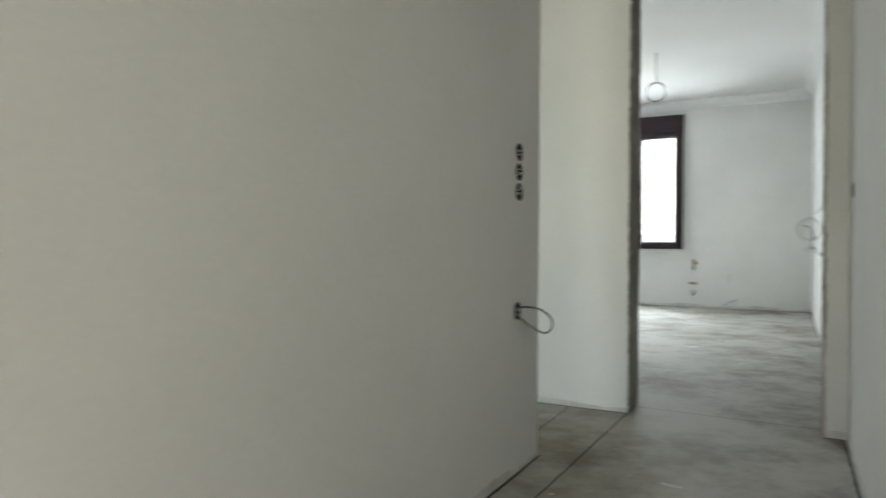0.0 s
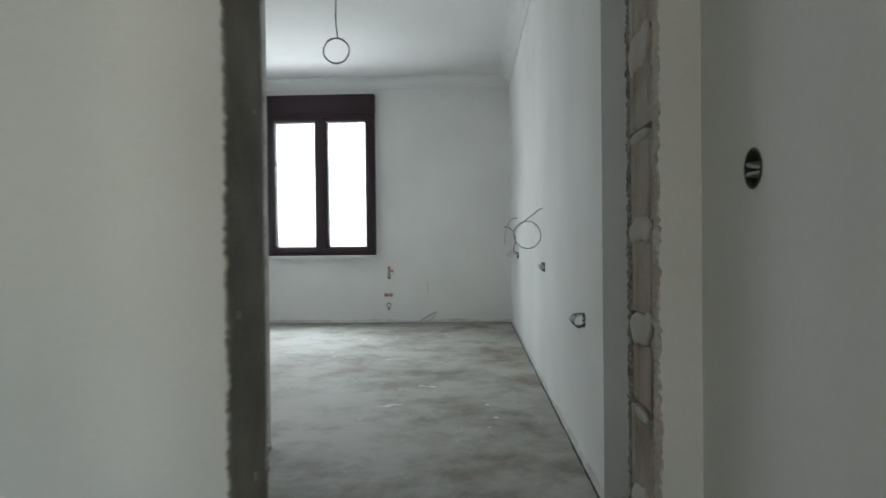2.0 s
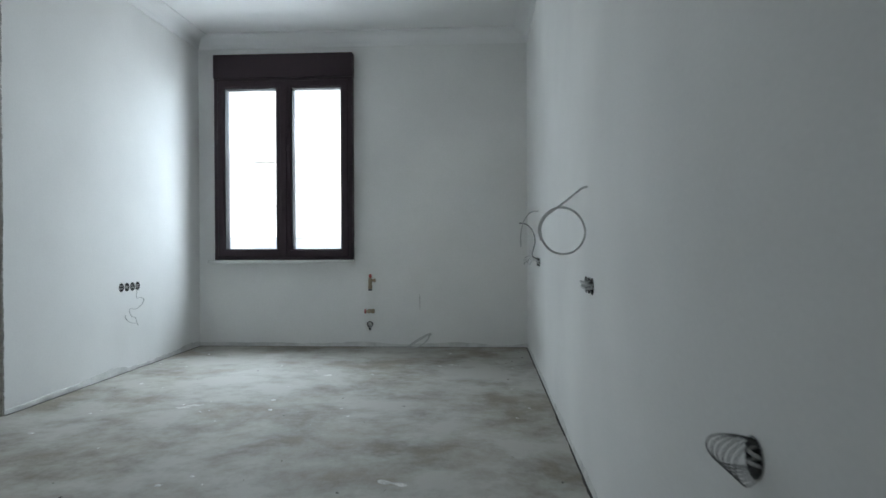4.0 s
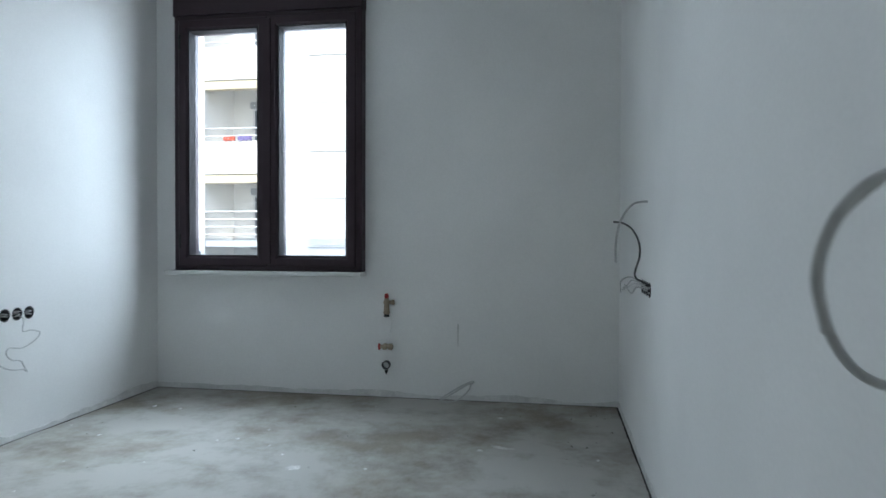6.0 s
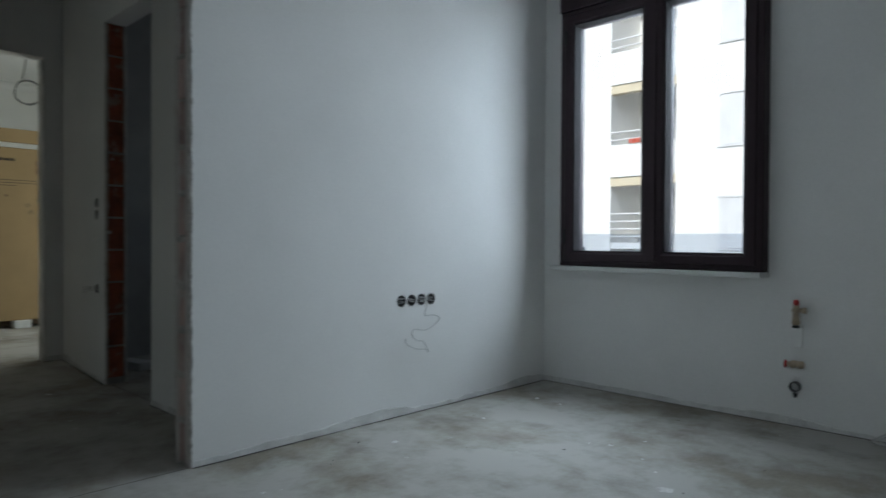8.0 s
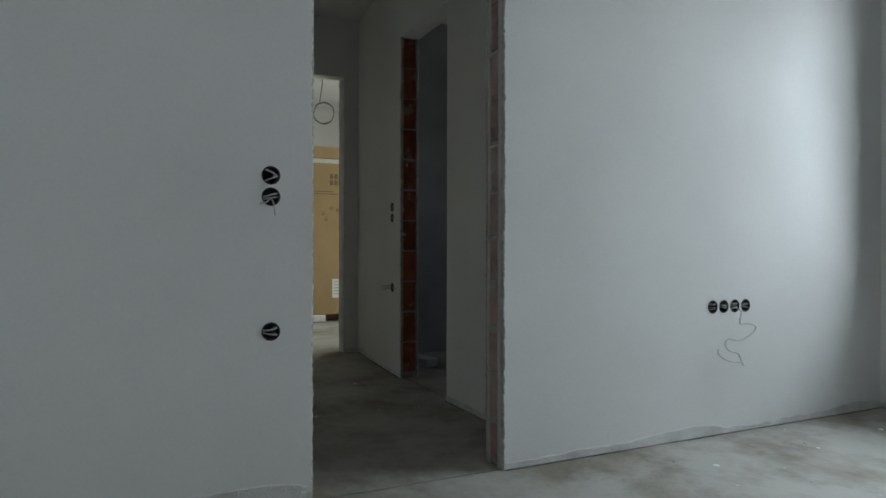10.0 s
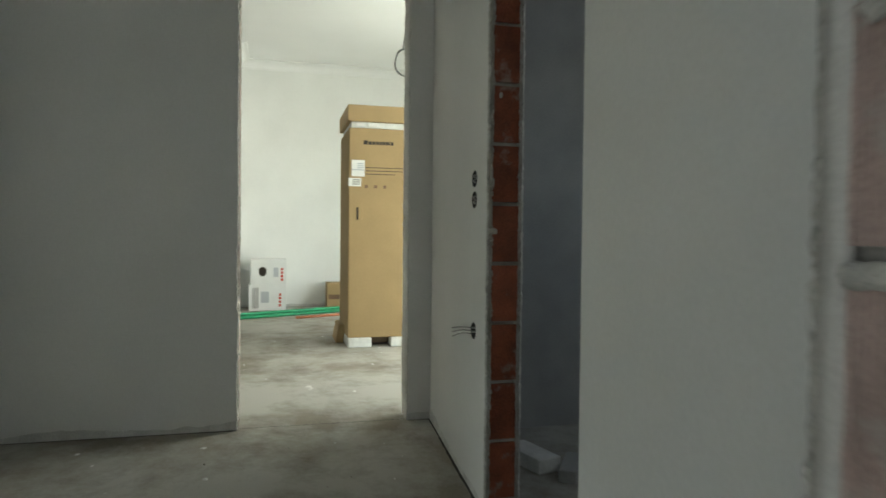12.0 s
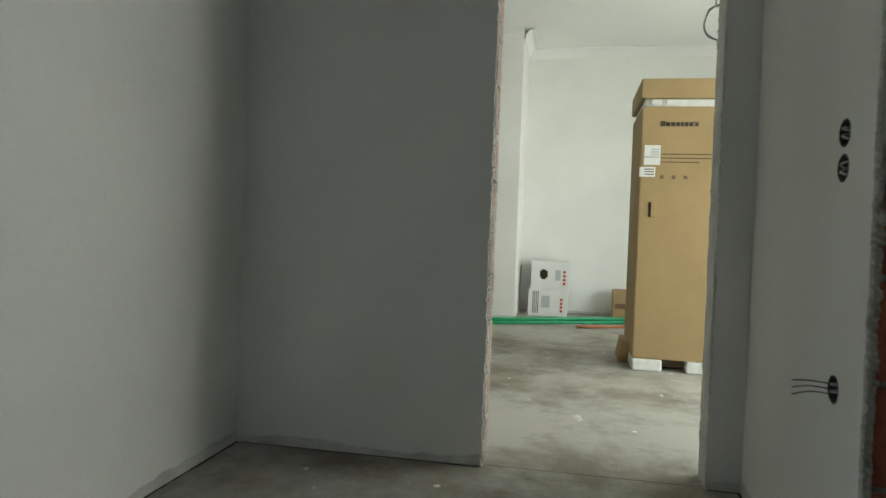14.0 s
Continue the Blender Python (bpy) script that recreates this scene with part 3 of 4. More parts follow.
wx0, wx1, wz0, wz1 = WIN
FY = RY - 0.08           # room face of the window frame
window = tagged(new("window_1"), "dark brown two-leaf window with a roller shutter box", "window", kind="structure")
bm = bmesh.new()
box(bm, wx0 - 0.004, FY - 0.012, 2.415, wx1 + 0.004, RY + 0.11, wz1 + 0.003)
part("shutter_box", bm, M["frame"], window, "dark brown roller shutter box", bevel=0.006)
bm = bmesh.new()
loop_frame(bm, wx0, wx1, wz0, 2.415, FY, RY + 0.05, 0.062)
part("window_frame", bm, M["frame"], window)
MULL = -2.164
for i, (x0, x1) in enumerate(((wx0 + 0.034, MULL - 0.004), (MULL + 0.004, wx1 - 0.034))):
    bm = bmesh.new()
    loop_frame(bm, x0, x1, wz0 + 0.028, 2.388, FY - 0.014, RY + 0.04, 0.066, 0.008)
    sash = part("sash", bm, M["frame"], window, "dark brown casement sash")
    bm = bmesh.new()
    box(bm, x0 + 0.060, RY + 0.0, wz0 + 0.088, x1 - 0.060, RY + 0.006, 2.328)
    pane = part("pane", bm, M["glass"], sash, "clear window glass")
    pane.visible_shadow = False
    bm = bmesh.new()
    loop_frame(bm, x0 + 0.062, x1 - 0.062, wz0 + 0.090, 2.326, FY - 0.002, RY - 0.002, 0.008, 0.002)
    part("glazing_seal", bm, M["seal"], sash)
bm = bmesh.new()
box(bm, MULL - 0.028, FY - 0.026, wz0 + 0.042, MULL + 0.028, FY - 0.012, 2.368)
part("cover_strip", bm, M["frame"], window, bevel=0.005)
bm = bmesh.new()
box(bm, wx0 - 0.045, FY - 0.055, wz0 - 0.028, wx1 + 0.004, RY + 0.02, wz0 - 0.001)
part("window_sill", bm, M["sill"], window, "thin white window sill", bevel=0.004)
for z in (0.93, 2.2):
    bm = bmesh.new()
    for x in (wx0 + 0.047,):
        tube(bm, [(x, FY - 0.018, z), (x, FY - 0.018, z + 0.05), (x, FY - 0.018, z + 0.09)], 0.007, 8, 2)
    part("hinge", bm, M["black"], window)

guard = tagged(new("glass_guard"), "low clear glass guard with dark clamps outside the window", "glass guard")
guard.location = (-2.18, RY + 0.10, wz0)
bm = bmesh.new()
box(bm, -0.60, -0.005, 0.0, 0.60, 0.005, 0.205)
p = part("pane", bm, M["guard"], guard, "slightly tinted glass")
p.visible_shadow = False
for x in (-0.60, 0.575):
    bm = bmesh.new()
    box(bm, x - 0.02, -0.02, 0.06, x + 0.045, 0.02, 0.12)
    part("clamp", bm, M["black"], guard, bevel=0.004)
bm = bmesh.new()
box(bm, wx0, RY + 0.06, wz0 - 0.02, wx1, OUT + 0.03, wz0 - 0.002)
tagged(part("outer_sill", bm, M["sill"]), "white outer window sill", "window sill", kind="structure")


# ---- outside: the street and the house across it ----
M["ground"] = material("asphalt", (0.06, 0.06, 0.06), 0.9, scale=0.8, vary=0.2, grain=0.2, bump=0.3, grain_scale=60)
M["beam"] = material("cream_soffit_paint", (0.66, 0.58, 0.42), 0.9, scale=1, vary=0.04, bump=0.05)
M["shutter"] = material("pale_grey_shutter", (0.45, 0.47, 0.50), 0.6, scale=2, vary=0.05, bump=0.05)
M["darkglass"] = material("dark_window_glass", (0.14, 0.15, 0.17), 0.12, scale=1, vary=0.3, bump=0.02)
M["rail"] = material("white_rail_paint", (0.75, 0.75, 0.75), 0.4, scale=4, vary=0.04, bump=0.03)
M["cloth_red"] = material("red_cloth", (0.5, 0.10, 0.06), 0.9, scale=20, vary=0.2)
M["cloth_blue"] = material("violet_cloth", (0.16, 0.13, 0.28), 0.9, scale=20, vary=0.2)
bm = bmesh.new()
s = 400
bm.faces.new([bm.verts.new(p) for p in ((-s, -s, -6.52), (s, -s, -6.52), (s, s, -6.52), (-s, s, -6.52))])
tagged(part("ground", bm, M["ground"]), "grey asphalt street and ground", "ground", kind="structure")

FYB = 22.6
house = tagged(new("apartment_building"), "white rendered apartment building with deep balconies across the street", "building")
house.location = (-9, FYB, -6.5)


def hpart(name, mat, parent, x0, y0, z0, x1, y1, z1, label="", bevel=0.0):
    bm = bmesh.new()
    o = house.location
    box(bm, x0 - o.x, y0 - o.y, z0 - o.z, x1 - o.x, y1 - o.y, z1 - o.z)
    return part(name, bm, mat, parent, label, bevel)


bx0, bx1 = -11.7, -9.45     # the stack of balconies
LEV = (-5.1, -2.05, 1.0, 4.05, 7.1)
for x0, x1 in ((-26.0, bx0), (bx1, 4.0)):
    # walls to both sides of the balconies, with window openings on the near side
    bm = bmesh.new()
    o = house.location
    if x0 < -20:
        box(bm, x0 - o.x, 0, 0, x1 - o.x, 9, 17.5)
    else:
        box(bm, x0 - o.x, 0.22, 0, x1 - o.x, 9, 17.5)
        cols = ((bx1, -8.1), (-6.5, -3.9), (-2.4, 4.0))
        for c0, c1 in cols:
            box(bm, c0 - o.x, 0, 0, c1 - o.x, 0.22, 17.5)
        for c0, c1 in ((-8.1, -6.5), (-3.9, -2.4)):
            z = -6.5
            for lv in LEV:
                box(bm, c0 - o.x, 0, z - o.z, c1 - o.x, 0.22, lv - 0.25 - o.z)
                z = lv + 1.25
            box(bm, c0 - o.x, 0, z - o.z, c1 - o.x, 0.22, 11.0 - o.z)
    part("wall", bm, M["facade"], house)
for c0, c1 in ((-8.1, -6.5), (-3.9, -2.4)):
    for lv in LEV:
        win = hpart("window", M["darkglass"], house, c0, FYB + 0.20, lv - 0.25, c1, FYB + 0.21, lv + 1.25)
        o = house.location
        bm = bmesh.new()
        for k in range(27):
            z = lv + 1.223 - 0.055 * k
            box(bm, c0 - o.x, 0.012, z - 0.028 - o.z, c1 - o.x, 0.03, z + 0.025 - o.z)
        part("roller_shutter", bm, M["rail"], win, "lowered white roller shutter")
        hpart("sill", M["rail"], win, c0 - 0.05, FYB - 0.035, lv - 0.30, c1 + 0.05, FYB + 0.18, lv - 0.26)
        hpart("head_trim", M["rail"], win, c0 - 0.05, FYB - 0.01, lv + 1.26, c1 + 0.05, FYB - 0.002, lv + 1.32)
hpart("wall", M["facade"], house, bx0, FYB + 2.0, -6.5, bx1, FYB + 9, 11.0)
hpart("roof", M["facade"], house, -26.3, FYB - 0.3, 11.0, 4.3, FYB + 9.3, 11.3)
for i, lv in enumerate(LEV):
    bal = hpart("balcony", M["facade"], house, bx0, FYB + 0.06, lv - 0.30, bx1, FYB + 2.0, lv - 0.10, "white balcony slab")
    hpart("soffit_beam", M["beam"], bal, bx0, FYB - 0.02, lv + 1.78, bx1, FYB + 0.25, lv + 2.06, "cream beam over the balcony")
    solid = i != 2
    if solid:
        hpart("parapet", M["facade"], bal, bx0, FYB - 0.06, lv - 0.98, bx1, FYB + 0.06, lv + 0.08, "solid white parapet")
    z0 = lv + (0.10 if solid else -0.05)
    for k in range(2 if solid else 4):
        z = z0 + 0.25 * (k + 0.6)
        bm = bmesh.new()
        o = house.location
        tube(bm, [(x - o.x, 0.0, z - o.z) for x in (bx0, (bx0 + bx1) / 2, bx1)], 0.028, 6, 2)
        part("rail", bm, M["rail"], bal, "white balcony rail", smooth=True)
    door = hpart("balcony_door", M["rail"], bal, bx0 + 0.75, FYB + 1.93, lv - 0.1, bx1 - 0.2, FYB + 1.99, lv + 1.50, "white glazed balcony door")
    for k in range(2):
        xx = bx0 + 0.85 + 0.52 * k
        hpart("door_glass", M["darkglass"], door, xx, FYB + 1.90, lv, xx + 0.40, FYB + 1.925, lv + 1.45)
    hpart("shutter_box", M["shutter"], door, bx0 + 0.7, FYB + 1.86, lv + 1.51, bx1 - 0.15, FYB + 1.99, lv + 1.75)
    bm = bmesh.new()
    o = house.location
    c = Vector(((bx0 + bx1) / 2 + 0.15 - o.x, 1.0, lv + 2.74 - o.z))
    rr = [ring_of(bm, c - Vector((0, 0, d)), (1, 0, 0), (0, 1, 0), r, 16) for d, r in ((0, 0.17), (0.06, 0.17), (0.10, 0.12))]
    tunnel(bm, rr)
    part("ceiling_lamp", bm, M["shutter"], bal, "round balcony ceiling lamp", smooth=True)
for name, x, w, mat in (("red_cloth", -11.0, 0.42, "cloth_red"), ("violet_cloth", -10.5, 0.5, "cloth_blue")):
    bm = bmesh.new()
    n = 8
    up = [bm.verts.new((x + w * k / n, FYB - 0.08 - 0.02 * math.sin(k * 1.7), 4.05 + 0.24)) for k in range(n + 1)]
    dn = [bm.verts.new((x + w * k / n, FYB - 0.10 - 0.03 * math.sin(k * 1.7), 4.05 + 0.09 + 0.03 * math.sin(k * 2.3))) for k in range(n + 1)]
    bk = [bm.verts.new(v.co + Vector((0, 0.05, 0))) for v in dn]
    for k in range(n):
        bm.faces.new((up[k], up[k + 1], dn[k + 1], dn[k])), bm.faces.new((up[k], up[k + 1], bk[k + 1], bk[k]))
    tagged(part(name, bm, M[mat]), ("red" if "red" in name else "violet") + " cloth hung on a balcony rail to dry", "laundry")


# ---- cables ----
def coil(c, u, v, r, turns, start=0.0, wob=0.05, lean=(0, 0, 0)):
    n = int(turns * 12)
    return [Vector(c) + Vector(u) * r * (1 + wob * math.sin(i * 2.1)) * math.cos(start + 2 * math.pi * i / 12)
            + Vector(v) * r * (1 + wob * math.sin(i * 1.3)) * math.sin(start + 2 * math.pi * i / 12) + Vector(lean) * (i / n) for i in range(n + 1)]


ud = Vector((-0.87, -0.49, 0))
cc, up = Vector((-0.098, 3.205, 0.963)), Vector((0, 0, 1))
cable("ring_cable", [[(0.03, 3.270, 1.130), (-0.005, 3.268, 1.131), (-0.03, 3.255, 1.120), cc - ud * 0.045 + up * 0.134, cc + ud * 0.028 + up * 0.086] +
                     coil(cc, ud * 1.18, -up, 0.086, 1.19, -0.62, 0.015, (-0.008, -0.016, 0))], 0.0041, M["wire"],
      "thick pale grey cable looped in a ring out of the wall")
cable("hooked_cable", [[(0.03, 5.45, 1.149), (-0.03, 5.46, 1.150), (-0.068, 5.48, 1.132), (-0.105, 5.50, 1.07), (-0.122, 5.51, 0.98), (-0.121, 5.51, 0.895)]], 0.0048, M["wire"],
      "pale grey cable hooked down from the wall")
cable("hooked_cable", [[(0.02, 5.575, 0.80), (-0.035, 5.57, 0.835), (-0.018, 5.56, 0.92), (-0.022, 5.55, 0.98), (-0.050, 5.54, 1.035), (-0.090, 5.52, 1.062), (-0.132, 5.50, 1.068)]], 0.0042, M["dark_wire"],
      "dark grey cable bent up in an arc from a wall box")
cable("wire_bundle", [[(0.0, 5.37 + 0.07 * k, 0.795), (-0.05, 5.38 + 0.07 * k, 0.80 + 0.01 * k), (-0.07 - 0.02 * (k % 2), 5.39 + 0.07 * k, 0.775 + 0.012 * k), (-0.095, 5.41 + 0.05 * k, 0.81 - 0.015 * k)] for k in range(4)],
      0.0024, M["wire"], "loose pale wires sticking out of wall boxes", "wires")
cable("wire_bundle", [[(0.0, 3.302, 0.762), (-0.022, 3.295, 0.772), (-0.030, 3.22, 0.772), (-0.022, 3.165, 0.768), (0.0, 3.162, 0.765)],
                      [(0.0, 3.302, 0.752), (-0.02, 3.29, 0.757), (-0.025, 3.22, 0.752), (-0.02, 3.17, 0.750), (0.0, 3.162, 0.752)]],
      0.004, M["wire"], "pale wires bridging three wall boxes", "wires")
basket = []
for k in range(6):
    a = (k - 2.5) * 0.010
    basket.append([(0.01, 1.74 + 0.4 * a, 0.617), (-0.015, 1.742 + a, 0.630 - abs(a) * 0.2), (-0.042, 1.745 + 2 * a, 0.616), (-0.048, 1.745 + 2.3 * a, 0.596), (-0.030, 1.745 + 2 * a, 0.574), (0.01, 1.74 + 0.4 * a, 0.582)])
cable("wire_basket", basket, 0.0012, M["dark_wire"], "bunched thin grey wires bulging from a wall box", "wires")
LOOP = ((5.465, 0.592), (5.454, 0.534), (5.508, 0.532), (5.567, 0.512), (5.543, 0.477), (5.465, 0.450), (5.387, 0.462), (5.356, 0.447), (5.363, 0.422),
        (5.394, 0.402), (5.451, 0.387), (5.472, 0.357), (5.490, 0.326), (5.458, 0.345), (5.394, 0.354), (5.344, 0.372), (5.316, 0.397), (5.323, 0.417))
cable("looped_wire", [[(R0 - 0.01, 5.46, 0.61)] + [(R0 + 0.028 + 0.006 * math.sin(k), y, z) for k, (y, z) in enumerate(LOOP)]], 0.0026, M["wire"],
      "thin pale wire hanging in loose loops below wall boxes", "wires")
cable("looped_wire", [[(-1.10, -0.74, 0.585), (-1.06, -0.735, 0.59), (-1.03, -0.68, 0.578), (-1.01, -0.625, 0.545), (-1.012, -0.605, 0.508), (-1.03, -0.63, 0.488), (-1.06, -0.69, 0.515), (-1.10, -0.74, 0.562)]], 0.0035, M["dark_wire"],
      "dark grey cable loop out of a wall box", "cable")
cable("hanging_ring_cable", [[(-1.48, 4.1, H), (-1.482, 4.1, 2.66), (-1.47, 4.1, 2.52)] + coil((-1.48, 4.1, 2.41), (1, 0.1, 0), (0, 0.05, 1), 0.098, 2.3, 1.5, 0.03)], 0.0055, M["dark_wire"],
      "grey cable coiled in a ring hanging from the ceiling")
cable("hanging_ring_cable", [[(-8.40, 4.79, HL), (-8.40, 4.85, 2.9), (-8.40, 4.82, 2.62)] + coil((-8.40, 4.87, 2.49), (0, 1, 0.05), (0.05, 0, 1), 0.125, 3.2, 1.8, 0.05)], 0.006, M["dark_wire"],
      "dark cable coiled in a ring hanging from the ceiling")
cable("floor_cable_loop", [[(-0.86, RY, 0.115), (-0.87, RY - 0.03, 0.125), (-0.93, RY - 0.05, 0.10), (-1.02, RY - 0.06, 0.045), (-1.06, RY - 0.07, 0.012), (-1.02, RY - 0.08, 0.006), (-0.95, RY - 0.07, 0.02), (-0.89, RY - 0.04, 0.07), (-0.875, RY - 0.01, 0.11)],
                           [(-0.862, RY, 0.11), (-0.90, RY - 0.045, 0.105), (-0.99, RY - 0.06, 0.05), (-1.05, RY - 0.07, 0.014)]], 0.0045, M["wire"], "grey cable loop from the wall to the floor")
cable("wire_ends", [[(-5.05, skew(-5.05), 0.612 + 0.012 * k), (-5.06 - 0.01 * k, HN - 0.035, 0.615 + 0.010 * k), (-5.07, HN - 0.07, 0.607 + 0.016 * k)] for k in (-1, 0, 1)], 0.0015, M["dark_wire"], "thin wire ends sticking out of a wall box", "wires")
cable("wire_ends", [[(R0, 3.22, 1.07), (R0 + 0.02, 3.225, 1.05), (R0 + 0.02, 3.23, 1.01)], [(R0, 3.215, 1.065), (R0 + 0.02, 3.20, 1.055), (R0 + 0.01, 3.18, 1.05)]], 0.0025, M["wire"], "thin pale wire ends hanging from a wall box", "wires")


# ---- water points on the window wall ----
M["brass"] = material("dull_brass", (0.42, 0.34, 0.25), 0.45, 0.6, scale=30, vary=0.2, bump=0.1)
M["red"] = material("red_plastic", (0.42, 0.03, 0.03), 0.5, scale=20, vary=0.15)


def lathe(bm, base, way, profile, n=14):
    d = Vector(way).normalized()
    u = d.orthogonal().normalized()
    tunnel(bm, [ring_of(bm, Vector(base) + d * t, u, d.cross(u), r, n) for t, r in profile])


valve = tagged(new("water_valve"), "brass angle valve with a red cap on the wall", "valve")
valve.location = (-1.40, RY, 0.60)
bm = bmesh.new()
lathe(bm, (0, 0, 0), (0, -1, 0), [(-0.02, 0.011), (0.02, 0.011), (0.022, 0.017), (0.06, 0.017)])
lathe(bm, (0, -0.045, -0.075), (0, 0, 1), [(0, 0.017), (0.012, 0.021), (0.02, 0.018), (0.05, 0.016), (0.085, 0.016), (0.10, 0.013)])
lathe(bm, (0, -0.045, 0.0), (1, 0, 0), [(0, 0.012), (0.03, 0.012), (0.032, 0.016), (0.048, 0.016)])
part("valve_body", bm, M["brass"], valve, smooth=True)
bm = bmesh.new()
lathe(bm, (0, -0.045, 0.025), (0, 0, 1), [(0, 0.013), (0.02, 0.013), (0.028, 0.009)])
part("cap", bm, M["red"], valve, "red cap", smooth=True)
bm = bmesh.new()
lathe(bm, (0, -0.045, -0.09), (0, 0, 1), [(0, 0.017), (0.012, 0.017)])
part("outlet_ring", bm, M["black"], valve)
valve = tagged(new("water_valve"), "small brass valve with a red handle on the wall", "valve")
valve.location = (-1.41, RY, 0.325)
bm = bmesh.new()
lathe(bm, (0, 0, 0), (0, -1, 0), [(-0.02, 0.012), (0.02, 0.012), (0.024, 0.019), (0.06, 0.019)])
lathe(bm, (-0.03, -0.045, 0), (1, 0, 0), [(0, 0.012), (0.05, 0.013), (0.052, 0.020), (0.075, 0.020), (0.08, 0.012)])
part("valve_body", bm, M["brass"], valve, smooth=True)
bm = bmesh.new()
lathe(bm, (-0.035, -0.05, -0.02), (0, 0, 1), [(0, 0.006), (0.02, 0.009), (0.04, 0.005)])
part("handle", bm, M["red"], valve, "red handle", smooth=True)
drain = tagged(new("drain_outlet"), "dark plastic drain socket low in the wall", "drain")
drain.location = (-1.41, RY, 0.205)
bm = bmesh.new()
rings = [ring_of(bm, (0, y, 0), (1, 0, 0), (0, 0, 1), r, 18) for y, r in ((0.004, 0.026), (-0.03, 0.026), (-0.03, 0.021), (0.002, 0.021))]
tunnel(bm, rings)
part("socket_ring", bm, M["box_plastic"], drain)
bm = bmesh.new()
lathe(bm, (0, -0.012, -0.032), (0, 0, -1), [(0, 0.012), (0.01, 0.010), (0.025, 0.004)], 8)
part("drip", bm, M["black"], drain)


def patch(name, mat, axis, face, side, a0, a1, z0, z1, seed, label):
    """A thin filled spot on a wall, with an uneven outline."""
    P = (lambda a, c, z: (c, a, z)) if axis == "x" else (lambda a, c, z: (a, c, z))
    bm, n = bmesh.new(), 22
    rim, top = [], []
    for k in range(n):
        t = 2 * math.pi * k / n
        r = 1 + 0.18 * noise.noise((math.cos(t) * 2, math.sin(t) * 2, seed))
        e = 4
        ca, sa = math.cos(t), math.sin(t)
        q = (abs(ca) ** e + abs(sa) ** e) ** (-1 / e)
        a, z = (a0 + a1) / 2 + (a1 - a0) / 2 * ca * q * r, (z0 + z1) / 2 + (z1 - z0) / 2 * sa * q * r
        rim.append(bm.verts.new(P(a, face, z)))
        top.append(bm.verts.new(P(a + ((a0 + a1) / 2 - a) * 0.06, face + side * 0.003, z + ((z0 + z1) / 2 - z) * 0.06)))
    tunnel(bm, [rim, top], False)
    bm.faces.new(top)
    tagged(part(name, bm, mat), label, "plaster patch", kind="structure")


patch("plaster_patch", M["plaster"], "y", RY, -1, -1.43, -1.38, 0.40, 0.53, 1, "white filler patch below a water valve")
patch("plaster_patch", M["rough_plaster"], "y", RY, -1, -0.965, -0.955, 0.33, 0.47, 2, "thin pale scar in the wall plaster")


patch("plaster_patch", M["rough_plaster"], "x", R0, 1, 2.93, 3.335, 0.004, 0.085, 3, "rough unpainted plaster patch at the foot of the wall")
for y, z, w, h in ((0.37, 1.66, 0.012, 0.05), (0.40, 1.59, 0.010, 0.06), (0.41, 1.50, 0.007, 0.05), (0.36, 0.78, 0.014, 0.016), (0.47, 1.21, 0.009, 0.012), (0.45, 0.42, 0.010, 0.02)):
    patch("mortar_fleck", M["smeared"], "x", D1[0] - 0.003, 1, y - w / 2, y + w / 2, z - h / 2, z + h / 2, y * 40, "pale mortar fleck on the grey jamb")


for k, (y, z, w, h) in enumerate(((0.022, 0.985, 0.030, 0.022), (0.014, 1.19, 0.008, 0.06), (0.045, 1.46, 0.012, 0.020))):
    patch("mortar_fleck", M["mortar"], "x", D3[0] - 0.002, 1, HN + y - w / 2, HN + y + w / 2, z - h / 2, z + h / 2, k * 3.1, "pale mortar blot on the red bricks")


# ---- living room: the tall carton on its base ----
M["foam"] = material("white_foam", (0.72, 0.73, 0.72), 0.8, scale=25, vary=0.08, bump=0.2)
M["print"] = material("dark_print_and_hole_shade", (0.05, 0.04, 0.03), 0.8, scale=30, vary=0.1)
M["paper"] = material("white_paper", (0.75, 0.75, 0.74), 0.7, scale=10, vary=0.03)
M["redprint"] = material("red_print", (0.55, 0.08, 0.06), 0.8, scale=30, vary=0.1)
M["tape"] = material("brown_tape", (0.16, 0.09, 0.05), 0.35, scale=10, vary=0.1)
M["green"] = material("green_pipe_plastic", (0.01, 0.30, 0.13), 0.4, scale=10, vary=0.12)
M["copper_brown"] = material("orange_brown_pipe", (0.36, 0.12, 0.05), 0.5, scale=10, vary=0.12)
M["board_shade"] = material("shadowed_board", (0.12, 0.09, 0.06), 0.9, scale=10, vary=0.2)
carton = tagged(new("tall_carton"), "tall brown appliance carton on a white foam base", "carton")
carton.location = (-8.33, 4.345, 0)
CW, CD = 0.86, 0.72


def carton_box(name, mat, x0, y0, z0, x1, y1, z1, label="", bevel=0.006, parent=carton):
    bm = bmesh.new()
    box(bm, x0, y0, z0, x1, y1, z1)
    return part(name, bm, mat, parent, label, bevel)


